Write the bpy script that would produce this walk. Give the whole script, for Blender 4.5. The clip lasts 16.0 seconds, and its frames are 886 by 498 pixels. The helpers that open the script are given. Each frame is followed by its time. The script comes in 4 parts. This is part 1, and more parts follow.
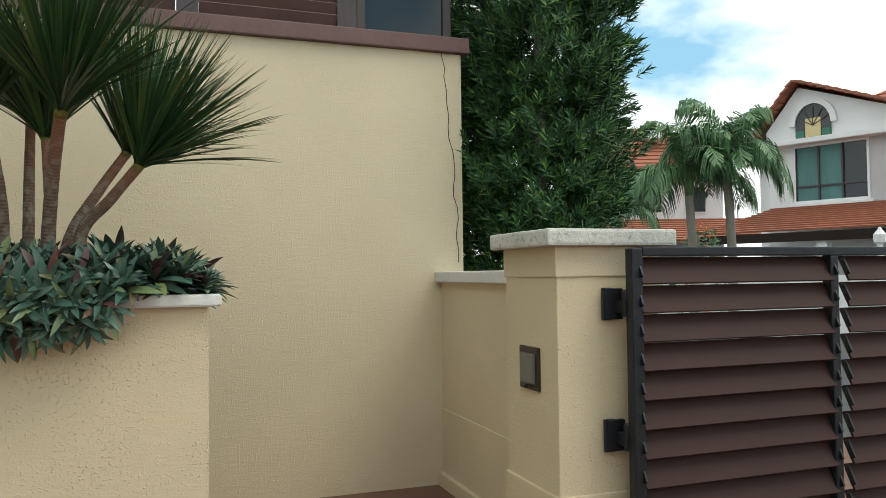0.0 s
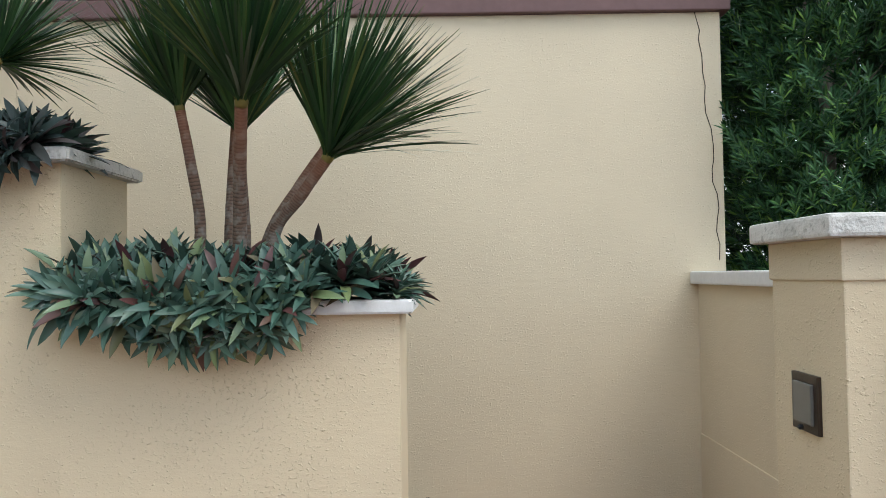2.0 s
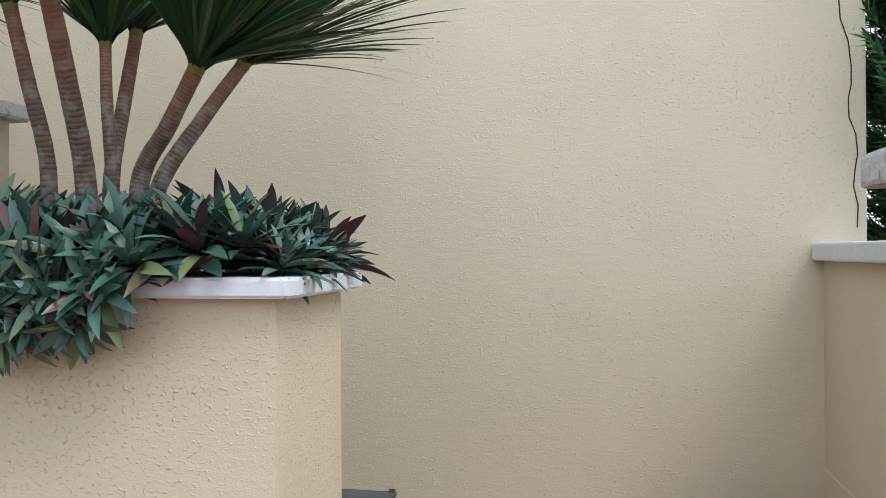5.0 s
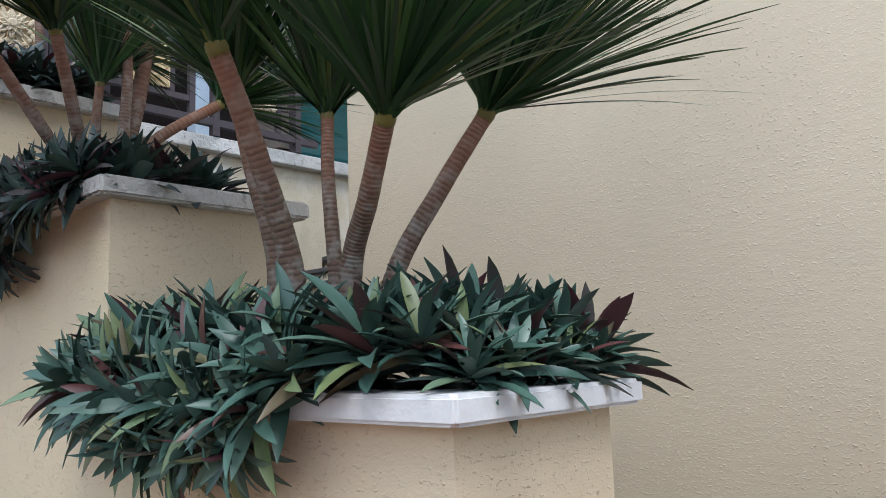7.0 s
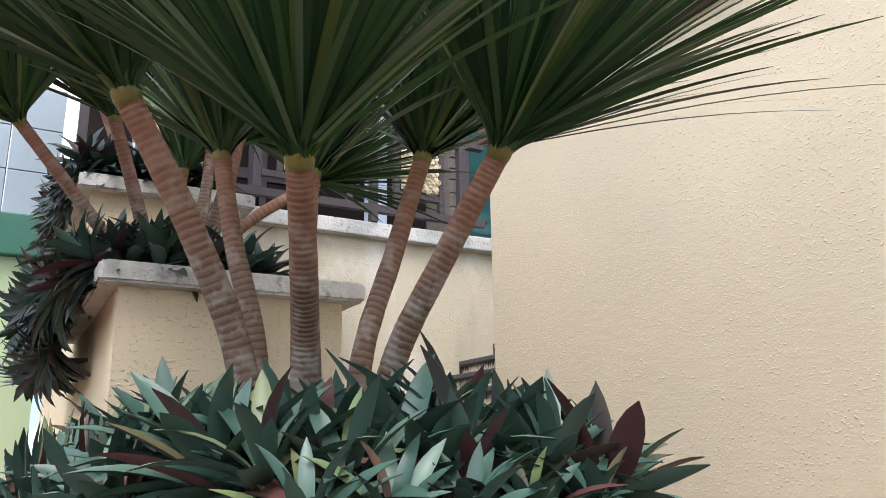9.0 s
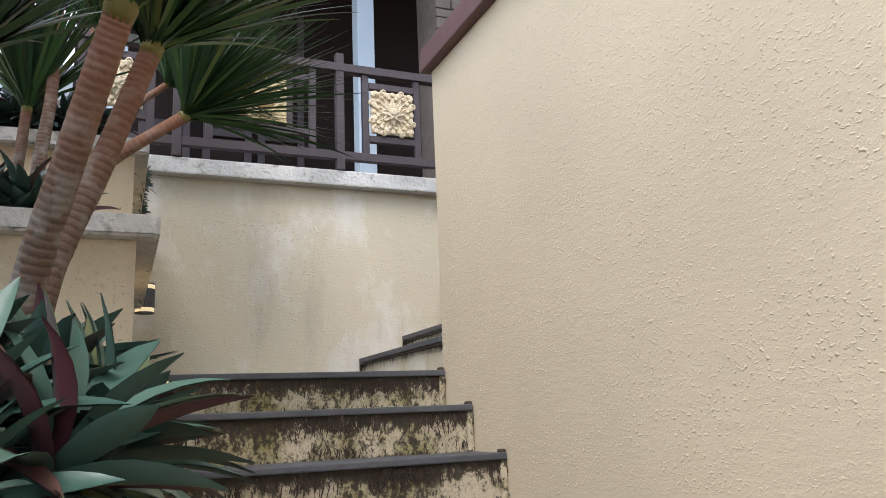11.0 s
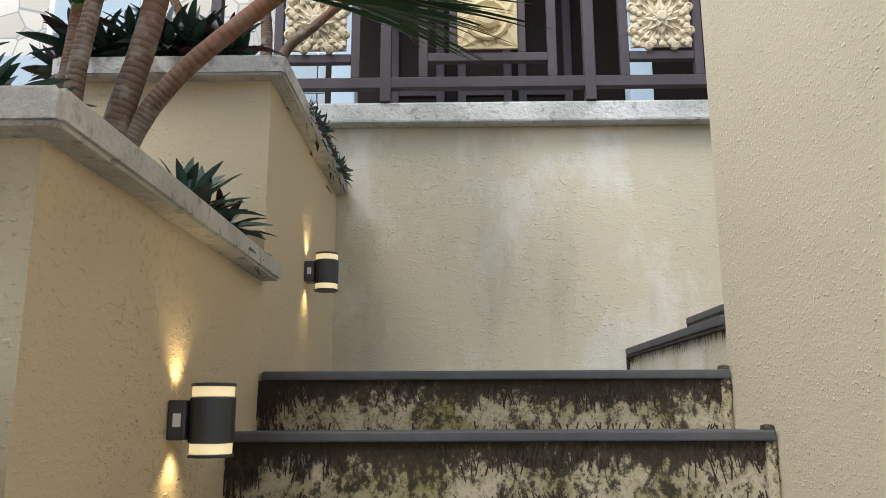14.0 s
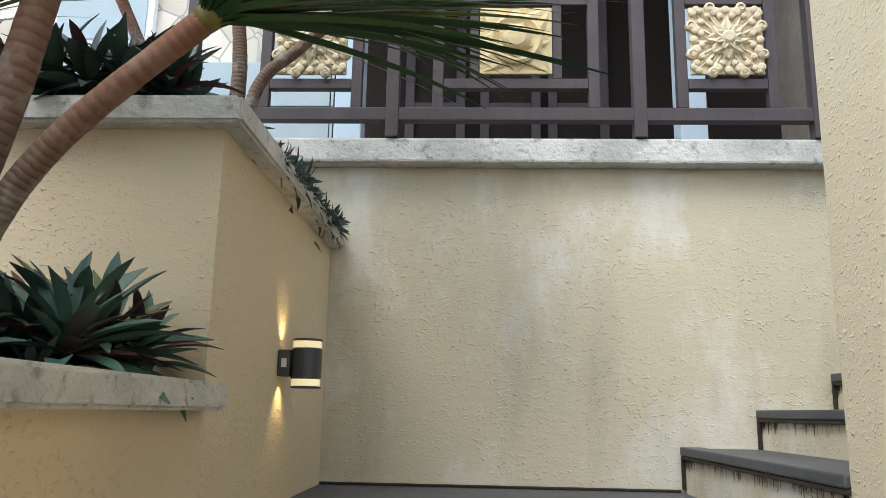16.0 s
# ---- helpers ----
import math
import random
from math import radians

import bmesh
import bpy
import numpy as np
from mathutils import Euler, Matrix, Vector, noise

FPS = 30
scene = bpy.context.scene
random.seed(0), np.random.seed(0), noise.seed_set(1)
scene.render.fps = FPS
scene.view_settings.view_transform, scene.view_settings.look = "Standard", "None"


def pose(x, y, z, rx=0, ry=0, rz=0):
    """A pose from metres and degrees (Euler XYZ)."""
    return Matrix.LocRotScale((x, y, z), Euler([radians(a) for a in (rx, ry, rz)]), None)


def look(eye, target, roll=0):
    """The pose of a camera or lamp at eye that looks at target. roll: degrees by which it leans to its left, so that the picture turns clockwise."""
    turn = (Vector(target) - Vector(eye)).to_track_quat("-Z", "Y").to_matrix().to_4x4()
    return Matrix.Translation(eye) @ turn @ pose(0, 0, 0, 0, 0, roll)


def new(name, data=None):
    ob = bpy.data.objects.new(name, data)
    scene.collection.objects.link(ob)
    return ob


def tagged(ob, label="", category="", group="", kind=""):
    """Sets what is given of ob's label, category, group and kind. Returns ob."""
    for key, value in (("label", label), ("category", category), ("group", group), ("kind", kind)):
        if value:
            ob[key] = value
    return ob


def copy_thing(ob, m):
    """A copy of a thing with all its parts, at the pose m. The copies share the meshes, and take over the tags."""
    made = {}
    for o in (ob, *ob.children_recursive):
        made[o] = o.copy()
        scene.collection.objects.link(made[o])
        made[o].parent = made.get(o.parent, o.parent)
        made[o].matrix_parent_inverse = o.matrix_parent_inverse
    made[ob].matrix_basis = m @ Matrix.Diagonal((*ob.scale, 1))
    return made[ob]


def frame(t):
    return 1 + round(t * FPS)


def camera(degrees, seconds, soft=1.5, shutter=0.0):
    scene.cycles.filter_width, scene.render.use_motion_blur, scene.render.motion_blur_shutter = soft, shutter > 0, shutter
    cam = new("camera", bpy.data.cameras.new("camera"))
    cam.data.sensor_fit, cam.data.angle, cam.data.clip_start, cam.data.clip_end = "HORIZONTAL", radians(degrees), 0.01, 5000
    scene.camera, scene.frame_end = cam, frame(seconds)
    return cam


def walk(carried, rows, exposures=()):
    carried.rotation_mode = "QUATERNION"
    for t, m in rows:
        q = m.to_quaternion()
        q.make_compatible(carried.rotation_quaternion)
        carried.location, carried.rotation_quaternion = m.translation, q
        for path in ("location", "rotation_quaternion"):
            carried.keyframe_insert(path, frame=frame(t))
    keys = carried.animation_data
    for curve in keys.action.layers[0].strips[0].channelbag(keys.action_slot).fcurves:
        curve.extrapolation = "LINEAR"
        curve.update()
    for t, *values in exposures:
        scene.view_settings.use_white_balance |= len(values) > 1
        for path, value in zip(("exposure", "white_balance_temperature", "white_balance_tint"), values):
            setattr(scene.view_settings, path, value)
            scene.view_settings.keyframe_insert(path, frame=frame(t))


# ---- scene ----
# camera: t, x, y, z and the three turns of pose()
PATH = [
    (0, -3.8232, -2.1626, 1.4449, 91.811, 0.718, -109.679),
    (0.5, -3.6840, -2.2268, 1.4595, 91.691, 0.661, -104.353),
    (1, -3.5510, -2.2981, 1.4582, 91.684, 0.628, -99.946),
    (1.5, -3.4203, -2.4114, 1.4486, 92.007, 0.425, -93.901),
    (2, -3.2911, -2.4879, 1.4580, 91.914, 0.824, -89.841),
    (2.5, -3.0971, -2.5701, 1.4279, 92.269, 0.360, -87.039),
    (3, -2.9399, -2.6644, 1.4367, 92.195, 0.710, -86.578),
    (3.5, -2.7592, -2.7932, 1.4442, 91.879, 0.599, -86.344),
    (5.8, -1.8918, -3.0899, 1.3917, 92.288, 0.335, -68.989),
    (6, -1.7983, -3.0895, 1.3811, 93.420, 0.492, -65.870),
    (6.5, -1.6380, -3.1082, 1.4145, 96.421, 3.321, -55.610),
    (7, -1.4550, -3.1319, 1.4312, 97.784, 1.984, -47.217),
    (7.5, -1.3379, -3.1265, 1.4614, 97.783, 2.404, -44.091),
    (8, -1.1681, -3.0859, 1.4600, 102.617, 2.477, -40.511),
    (8.5, -0.9865, -3.0473, 1.4579, 104.507, 2.658, -36.846),
    (9, -0.7807, -3.0863, 1.4843, 104.477, 0.798, -29.212),
    (9.5, -0.6206, -3.0984, 1.4582, 104.699, 0.787, -27.623),
    (9.8, -0.5225, -3.0941, 1.4770, 104.021, 0.602, -27.386),
    (10, -0.4418, -3.0702, 1.4568, 104.431, 0.743, -27.256),
    (10.2, -0.3692, -3.1016, 1.4440, 104.016, 1.413, -26.765),
    (12.3, 0.3757, -2.7252, 1.4495, 100.198, 0.030, -11.417),
    (12.5, 0.3892, -2.6569, 1.4586, 100.246, -0.572, -8.995),
    (13, 0.4741, -2.4621, 1.4683, 100.390, -1.453, -1.647),
    (13.5, 0.4980, -2.2631, 1.4670, 101.338, -0.821, -0.404),
    (14, 0.5275, -2.0722, 1.5306, 101.618, 0.213, 1.024),
    (14.5, 0.5701, -1.9686, 1.6301, 101.767, -0.475, 4.157),
    (15, 0.5354, -1.7947, 1.7294, 101.822, -1.011, 4.452),
    (15.5, 0.5110, -1.6372, 1.8210, 101.893, -1.144, 4.091),
    (16, 0.5380, -1.5350, 1.8764, 101.877, -1.092, 2.328),
]
cam = camera(59.4, 16.0, soft=0.9)
EXPOSURES = [(0, 0.28, 6850, 2), (1.5, 0.50, 6280, 8), (3.5, 0.66, 6000, 10), (6, 0.53, 5780, 13), (7.5, 0.68, 5850, 14), (9, 1.12, 6300, 17), (12.5, 0.88, 6200, 14), (16, 1.0, 6250, 9)]
walk(cam, [(r[0], pose(*r[1:])) for r in PATH], EXPOSURES)

# ---- light ----
SUN_EL, SUN_AZ = 58, 216          # height, and compass turn from +y towards +x
world = bpy.data.worlds.new("sky_world")
scene.world = world
world.use_nodes = True
wn, wl = world.node_tree.nodes, world.node_tree.links
wn.clear()
w_out = wn.new("ShaderNodeOutputWorld")
w_bg = wn.new("ShaderNodeBackground")
w_sky = wn.new("ShaderNodeTexSky")
w_sky.sky_type = "NISHITA"
w_sky.sun_disc = False
w_sky.sun_elevation = radians(SUN_EL)
w_sky.sun_rotation = radians(SUN_AZ)
w_sky.dust_density = 1.0
w_bg.inputs[1].default_value = 0.12
# broken white cloud over the whole sky
w_tc = wn.new("ShaderNodeTexCoord")
w_map = wn.new("ShaderNodeMapping")
w_map.inputs["Scale"].default_value = (1, 1, 2.2)
w_map.inputs["Location"].default_value = (0.05, 0.89, -4.65)
w_noise = wn.new("ShaderNodeTexNoise")
w_noise.inputs["Scale"].default_value = 2.3
w_noise.inputs["Detail"].default_value = 7
w_ramp = wn.new("ShaderNodeValToRGB")
w_ramp.color_ramp.elements[0].position = 0.40
w_ramp.color_ramp.elements[1].position = 0.50
w_mix = wn.new("ShaderNodeMix")
w_mix.data_type = "RGBA"
w_mix.inputs[7].default_value = (9.5, 9.8, 10.2, 1)
wl.new(w_tc.outputs["Generated"], w_map.inputs[0])
wl.new(w_map.outputs[0], w_noise.inputs["Vector"])
wl.new(w_noise.outputs[0], w_ramp.inputs[0])
wl.new(w_ramp.outputs[0], w_mix.inputs[0])
w_haze = wn.new("ShaderNodeMix")
w_haze.data_type = "RGBA"
w_haze.inputs[0].default_value = 0.75
w_haze.inputs[7].default_value = (2.6, 5.2, 7.6, 1)
wl.new(w_sky.outputs[0], w_haze.inputs[6])
wl.new(w_haze.outputs[2], w_mix.inputs[6])
wl.new(w_mix.outputs[2], w_bg.inputs[0])
wl.new(w_bg.outputs[0], w_out.inputs[0])
sun = new("sun", bpy.data.lights.new("sun", "SUN"))
sun.data.energy = 1.5
sun.data.angle = radians(32)
sun.data.color = (1.0, 0.95, 0.87)
_az, _el = radians(SUN_AZ), radians(SUN_EL)
sun.matrix_world = look((math.sin(_az) * math.cos(_el) * 30, math.cos(_az) * math.cos(_el) * 30, math.sin(_el) * 30), (0, 0, 0))

# ---- materials ----
def base_mat(name, rough=0.8, metal=0.0):
    m = bpy.data.materials.new(name)
    m.use_nodes = True
    n, l = m.node_tree.nodes, m.node_tree.links
    b = n["Principled BSDF"]
    b.inputs["Roughness"].default_value = rough
    b.inputs["Metallic"].default_value = metal
    return m, n, l, b


def noise_node(n, l, scale, detail=4, stretch=(1, 1, 1), coord="Object", rough=0.55):
    tc = n.new("ShaderNodeTexCoord")
    mp = n.new("ShaderNodeMapping")
    mp.inputs["Scale"].default_value = stretch
    t = n.new("ShaderNodeTexNoise")
    t.inputs["Scale"].default_value = scale
    t.inputs["Detail"].default_value = detail
    t.inputs["Roughness"].default_value = rough
    l.new(tc.outputs[coord], mp.inputs[0])
    l.new(mp.outputs[0], t.inputs["Vector"])
    return t.outputs[0]


def ramp_node(n, l, src, stops):
    r = n.new("ShaderNodeValToRGB")
    e = r.color_ramp.elements
    while len(e) < len(stops):
        e.new(0.5)
    for k, (p, c) in enumerate(stops):
        e[k].position = p
        e[k].color = (*c, 1) if len(c) == 3 else c
    l.new(src, r.inputs[0])
    return r.outputs[0]


def mix_node(n, l, fac, a, b, mode="MIX"):
    m = n.new("ShaderNodeMix")
    m.data_type = "RGBA"
    m.blend_type = mode
    for sock, v in ((m.inputs[0], fac), (m.inputs[6], a), (m.inputs[7], b)):
        if isinstance(v, (int, float)):
            sock.default_value = v
        elif isinstance(v, tuple):
            sock.default_value = (*v, 1)
        else:
            l.new(v, sock)
    return m.outputs[2]


def bump_node(n, l, b, height, dist=0.003, strength=1.0, chain=None):
    k = n.new("ShaderNodeBump")
    k.inputs["Distance"].default_value = dist
    k.inputs["Strength"].default_value = strength
    l.new(height, k.inputs["Height"])
    if chain:
        l.new(chain, k.inputs["Normal"])
    l.new(k.outputs[0], b.inputs["Normal"])
    return k.outputs[0]


BLACK, WHITE = (0, 0, 0), (1, 1, 1)


def stucco(name, colour, grain=1.0, stain=0.12, stain_colour=(0.30, 0.26, 0.20)):
    """Textured masonry paint over thrown render."""
    m, n, l, b = base_mat(name, 0.82)
    big = noise_node(n, l, 0.9, 5)
    fine = noise_node(n, l, 7, 6)
    c1 = mix_node(n, l, ramp_node(n, l, big, [(0.3, BLACK), (0.7, WHITE)]), tuple(v * 0.93 for v in colour), tuple(min(1, v * 1.05) for v in colour))
    c2 = mix_node(n, l, ramp_node(n, l, fine, [(0.62, BLACK), (0.95, (stain,) * 3)]), c1, stain_colour)
    l.new(c2, b.inputs["Base Color"])
    # scattered grains, thicker in some patches, under level trowel strokes
    grains = noise_node(n, l, 95, 2, (0.8, 0.8, 1.1), rough=0.5)
    lump = ramp_node(n, l, grains, [(0.57, BLACK), (0.82, WHITE)])
    patch = ramp_node(n, l, noise_node(n, l, 2.2, 5, (1, 1, 1.4), rough=0.65), [(0.38, (0.15,) * 3), (0.66, WHITE)])
    lump = mix_node(n, l, 1.0, lump, patch, "MULTIPLY")
    k = bump_node(n, l, b, lump, 0.0060 * grain, 0.9)
    k = bump_node(n, l, b, noise_node(n, l, 13, 6, (1, 1, 3.2), rough=0.66), 0.0055 * grain, 0.4, k)
    bump_node(n, l, b, noise_node(n, l, 170, 3), 0.0012 * grain, 0.6, k)
    return m


def plain(name, colour, rough=0.6, metal=0.0, vary=0.15, scale=14, bump=0.0012, stretch=(1, 1, 1)):
    m, n, l, b = base_mat(name, rough, metal)
    f = noise_node(n, l, scale, 5, stretch)
    g = noise_node(n, l, scale * 0.12, 3)
    c = mix_node(n, l, f, tuple(v * (1 - vary) for v in colour), tuple(min(1, v * (1 + vary)) for v in colour))
    c = mix_node(n, l, ramp_node(n, l, g, [(0.35, BLACK), (0.7, (0.5,) * 3)]), c, tuple(v * (1 - vary * 1.5) for v in colour))
    l.new(c, b.inputs["Base Color"])
    if bump:
        bump_node(n, l, b, f, bump, 0.8)
    return m


M_WALL = stucco("cream_stucco", (0.68, 0.575, 0.405))
M_WALL_ROUGH = stucco("cream_stucco_coarse", (0.70, 0.58, 0.395), 1.15)
M_BACK = stucco("weathered_cream_stucco", (0.63, 0.555, 0.40), 1.0, 0.5, (0.80, 0.78, 0.70))
n, l = M_BACK.node_tree.nodes, M_BACK.node_tree.links
b = n["Principled BSDF"]
_was = b.inputs["Base Color"].links[0].from_socket
_pp = ramp_node(n, l, noise_node(n, l, 2.6, 6, (1, 1, 0.55), rough=0.65), [(0.48, BLACK), (0.60, (0.75,) * 3)])
_dd = ramp_node(n, l, noise_node(n, l, 5, 5, (1, 1, 0.25)), [(0.55, BLACK), (0.75, (0.45,) * 3)])
l.new(mix_node(n, l, _dd, mix_node(n, l, _pp, _was, (0.74, 0.70, 0.61)), (0.40, 0.35, 0.26)), b.inputs["Base Color"])
m, n, l, b = base_mat("lichened_coping_paint", 0.8)
_f = noise_node(n, l, 30, 6)
_g = noise_node(n, l, 4, 5)
_c = mix_node(n, l, ramp_node(n, l, _g, [(0.40, BLACK), (0.68, WHITE)]), (0.66, 0.64, 0.60), (0.42, 0.42, 0.39))
_c = mix_node(n, l, ramp_node(n, l, _f, [(0.56, BLACK), (0.70, (0.75,) * 3)]), _c, (0.22, 0.22, 0.19))
l.new(_c, b.inputs["Base Color"])
bump_node(n, l, b, noise_node(n, l, 55, 5), 0.007, 1.0)
M_COPE = m
M_COPE_WHITE = plain("white_coping_paint", (0.76, 0.75, 0.73), 0.75, vary=0.12, scale=35, bump=0.003)
M_PURPLE = plain("maroon_coping_paint", (0.155, 0.085, 0.08), 0.7, vary=0.2, scale=20, bump=0.002)
M_SLATE = plain("dark_slate_nosing", (0.085, 0.087, 0.095), 0.6, vary=0.35, scale=25, bump=0.002)
M_SOIL = plain("potting_soil", (0.045, 0.03, 0.02), 0.95, vary=0.4, scale=40, bump=0.01)
M_TIMBER = plain("weathered_dark_timber", (0.064, 0.048, 0.052), 0.6, vary=0.3, scale=30, bump=0.0015, stretch=(1, 1, 0.2))
M_SLAT = plain("brown_gate_slat_paint", (0.044, 0.020, 0.017), 0.6, vary=0.12, scale=12, bump=0.0006)
M_SLAT.node_tree.nodes["Principled BSDF"].inputs["Specular IOR Level"].default_value = 0.2
M_IRON = plain("black_hammered_iron", (0.022, 0.025, 0.032), 0.42, 0.4, vary=0.4, scale=60, bump=0.003)
M_LAMP = plain("charcoal_lamp_metal", (0.075, 0.08, 0.09), 0.42, 0.5, vary=0.1, scale=40, bump=0.0004)
M_BROWNBOX = plain("brown_letterbox_metal", (0.045, 0.03, 0.022), 0.4, 0.3, vary=0.3, scale=30)
M_GREYPANE = plain("smoky_cover", (0.14, 0.14, 0.13), 0.25, vary=0.1)
M_WHITE = plain("white_house_paint", (0.74, 0.73, 0.72), 0.8, vary=0.06, scale=3, bump=0.002)
M_GREYWALL = plain("grey_house_panels", (0.50, 0.49, 0.49), 0.8, vary=0.08, scale=3, bump=0.002)
M_GREENWALL = plain("pale_green_wall_paint", (0.47, 0.56, 0.33), 0.8, vary=0.06, scale=3, bump=0.002)
M_GREENBAND = plain("deep_green_paint", (0.04, 0.17, 0.11), 0.6, vary=0.15)
M_BLUEGREY = plain("blue_grey_panels", (0.36, 0.43, 0.47), 0.6, vary=0.1, scale=5)
M_PALEBLUE = plain("pale_blue_column_paint", (0.48, 0.58, 0.66), 0.6, vary=0.06)
M_FLOOR = plain("terracotta_paving", (0.17, 0.085, 0.06), 0.75, vary=0.3, scale=8, bump=0.003)
M_ROAD = plain("asphalt", (0.06, 0.06, 0.06), 0.9, vary=0.25, scale=40, bump=0.004)
M_ROOF = plain("red_clay_roof_tile", (0.33, 0.115, 0.065), 0.8, vary=0.3, scale=6, bump=0.004)
# dark brown timber taken near black, the verandah's shade put into the colour
M_DARKROOM = plain("shade_darkened_brown_timber", (0.022, 0.014, 0.011), 0.6, vary=0.25, scale=10, stretch=(1, 1, 0.15))
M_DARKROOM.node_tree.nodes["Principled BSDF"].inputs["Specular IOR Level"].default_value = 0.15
M_CARVE = plain("cream_sandstone_carving", (0.68, 0.57, 0.39), 0.75, vary=0.12, scale=30, bump=0.002)
M_GOLD = plain("ochre_gilded_carving", (0.66, 0.52, 0.27), 0.6, vary=0.15, scale=30, bump=0.002)
M_STONE = plain("split_stone_cladding", (0.20, 0.17, 0.14), 0.85, vary=0.45, scale=12, bump=0.012)
M_CURTAIN = plain("teal_curtain", (0.10, 0.22, 0.21), 0.85, vary=0.3, scale=9, stretch=(6, 6, 0.2))
M_ORANGE = plain("orange_blossom", (0.75, 0.20, 0.03), 0.7, vary=0.3, scale=20)
m, n, l, b = base_mat("crazy_stone_cladding", 0.8)
_v = n.new("ShaderNodeTexVoronoi")
_v.feature = "DISTANCE_TO_EDGE"
_v.inputs["Scale"].default_value = 3.2
_v2 = n.new("ShaderNodeTexVoronoi")
_v2.inputs["Scale"].default_value = 3.2
_tc = n.new("ShaderNodeTexCoord")
l.new(_tc.outputs["Object"], _v.inputs["Vector"])
l.new(_tc.outputs["Object"], _v2.inputs["Vector"])
_c = ramp_node(n, l, _v2.outputs["Color"], [(0.2, (0.50, 0.44, 0.36)), (0.8, (0.66, 0.60, 0.52))])
l.new(mix_node(n, l, ramp_node(n, l, _v.outputs[0], [(0.015, WHITE), (0.04, BLACK)]), _c, (0.30, 0.29, 0.27)), b.inputs["Base Color"])
bump_node(n, l, b, _v.outputs[0], 0.02, 0.6)
M_CRAZY = m
M_POT = plain("terracotta_pot", (0.42, 0.14, 0.05), 0.7, vary=0.15)

m, n, l, b = base_mat("teal_glass", 0.08)
b.inputs["Base Color"].default_value = (0.05, 0.24, 0.25, 1)
b.inputs["Transmission Weight"].default_value = 0.35
bump_node(n, l, b, noise_node(n, l, 3, 2), 0.002, 0.4)
M_TEAL = m
m, n, l, b = base_mat("dark_window_glass", 0.05)
b.inputs["Base Color"].default_value = (0.02, 0.025, 0.03, 1)
bump_node(n, l, b, noise_node(n, l, 2, 2), 0.002, 0.3)
M_GLASS = m
m, n, l, b = base_mat("warm_lamp_diffuser", 0.4)
b.inputs["Base Color"].default_value = (0.9, 0.8, 0.55, 1)
b.inputs["Emission Color"].default_value = (1.0, 0.78, 0.42, 1)
b.inputs["Emission Strength"].default_value = 0.3
M_GLOW = m

# mould-streaked riser: cream paint under black and green growth
m, n, l, b = base_mat("mouldy_riser_paint", 0.9)
_tc = n.new("ShaderNodeTexCoord")
_sep = n.new("ShaderNodeSeparateXYZ")
l.new(_tc.outputs["Generated"], _sep.inputs[0])
_edge = ramp_node(n, l, _sep.outputs[2], [(0.0, (0.20,) * 3), (0.20, (0.02,) * 3), (0.60, (0.05,) * 3), (1.0, (0.24,) * 3)])
_streak = noise_node(n, l, 42, 10, (1, 1, 0.7), rough=0.8)
_patch = noise_node(n, l, 4.5, 8, rough=0.7)
_blot = noise_node(n, l, 90, 6, rough=0.7)
_sum = n.new("ShaderNodeMath")
_sum.operation = "ADD"
l.new(_streak, _sum.inputs[0])
l.new(_edge, _sum.inputs[1])
_sum2 = n.new("ShaderNodeMath")
_sum2.operation = "MULTIPLY_ADD"
l.new(_patch, _sum2.inputs[0])
_sum2.inputs[1].default_value = 0.55
l.new(_sum.outputs[0], _sum2.inputs[2])
_green = mix_node(n, l, ramp_node(n, l, _patch, [(0.42, BLACK), (0.6, WHITE)]), (0.56, 0.48, 0.34), (0.27, 0.235, 0.09))
_c = mix_node(n, l, ramp_node(n, l, _sum2.outputs[0], [(0.80, BLACK), (0.87, (0.9,) * 3), (0.98, (0.97,) * 3)]), _green, (0.030, 0.022, 0.014))
_c = mix_node(n, l, ramp_node(n, l, _blot, [(0.52, BLACK), (0.70, (0.75,) * 3)]), _c, (0.09, 0.055, 0.03))
l.new(_c, b.inputs["Base Color"])
_k = bump_node(n, l, b, _streak, 0.006, 0.8)
bump_node(n, l, b, _blot, 0.004, 0.8, _k)
M_RISER = m


def leaf_mat(name, stops, rough, island=False, gloss=0.5):
    m, n, l, b = base_mat(name, rough)
    if island:
        g = n.new("ShaderNodeNewGeometry")
        src = g.outputs["Random Per Island"]
    else:
        g = n.new("ShaderNodeObjectInfo")
        src = g.outputs["Random"]
    c = ramp_node(n, l, src, stops)
    f = noise_node(n, l, 40, 3)
    c = mix_node(n, l, f, c, (0.5, 0.5, 0.5), "OVERLAY")
    l.new(c, b.inputs["Base Color"])
    b.inputs["Specular IOR Level"].default_value = gloss
    return m


M_LEAF = leaf_mat("bluish_green_leaf", [(0.0, (0.042, 0.095, 0.07)), (0.45, (0.068, 0.135, 0.10)), (0.76, (0.125, 0.20, 0.145)), (0.88, (0.17, 0.225, 0.09)), (0.972, (0.12, 0.05, 0.045))], 0.38)
# the same boat lily leaf, its colour darkened to stand for shade
M_LEAF_SHADED = leaf_mat("painted_shade_leaf", [(0.0, (0.022, 0.034, 0.034)), (0.7, (0.035, 0.055, 0.05)), (1.0, (0.06, 0.04, 0.04))], 0.42, False, 0.3)
M_LEAF_UNDER = leaf_mat("purple_leaf_underside", [(0.0, (0.055, 0.11, 0.085)), (0.74, (0.07, 0.12, 0.095)), (0.90, (0.085, 0.04, 0.045)), (1.0, (0.12, 0.04, 0.05))], 0.5)
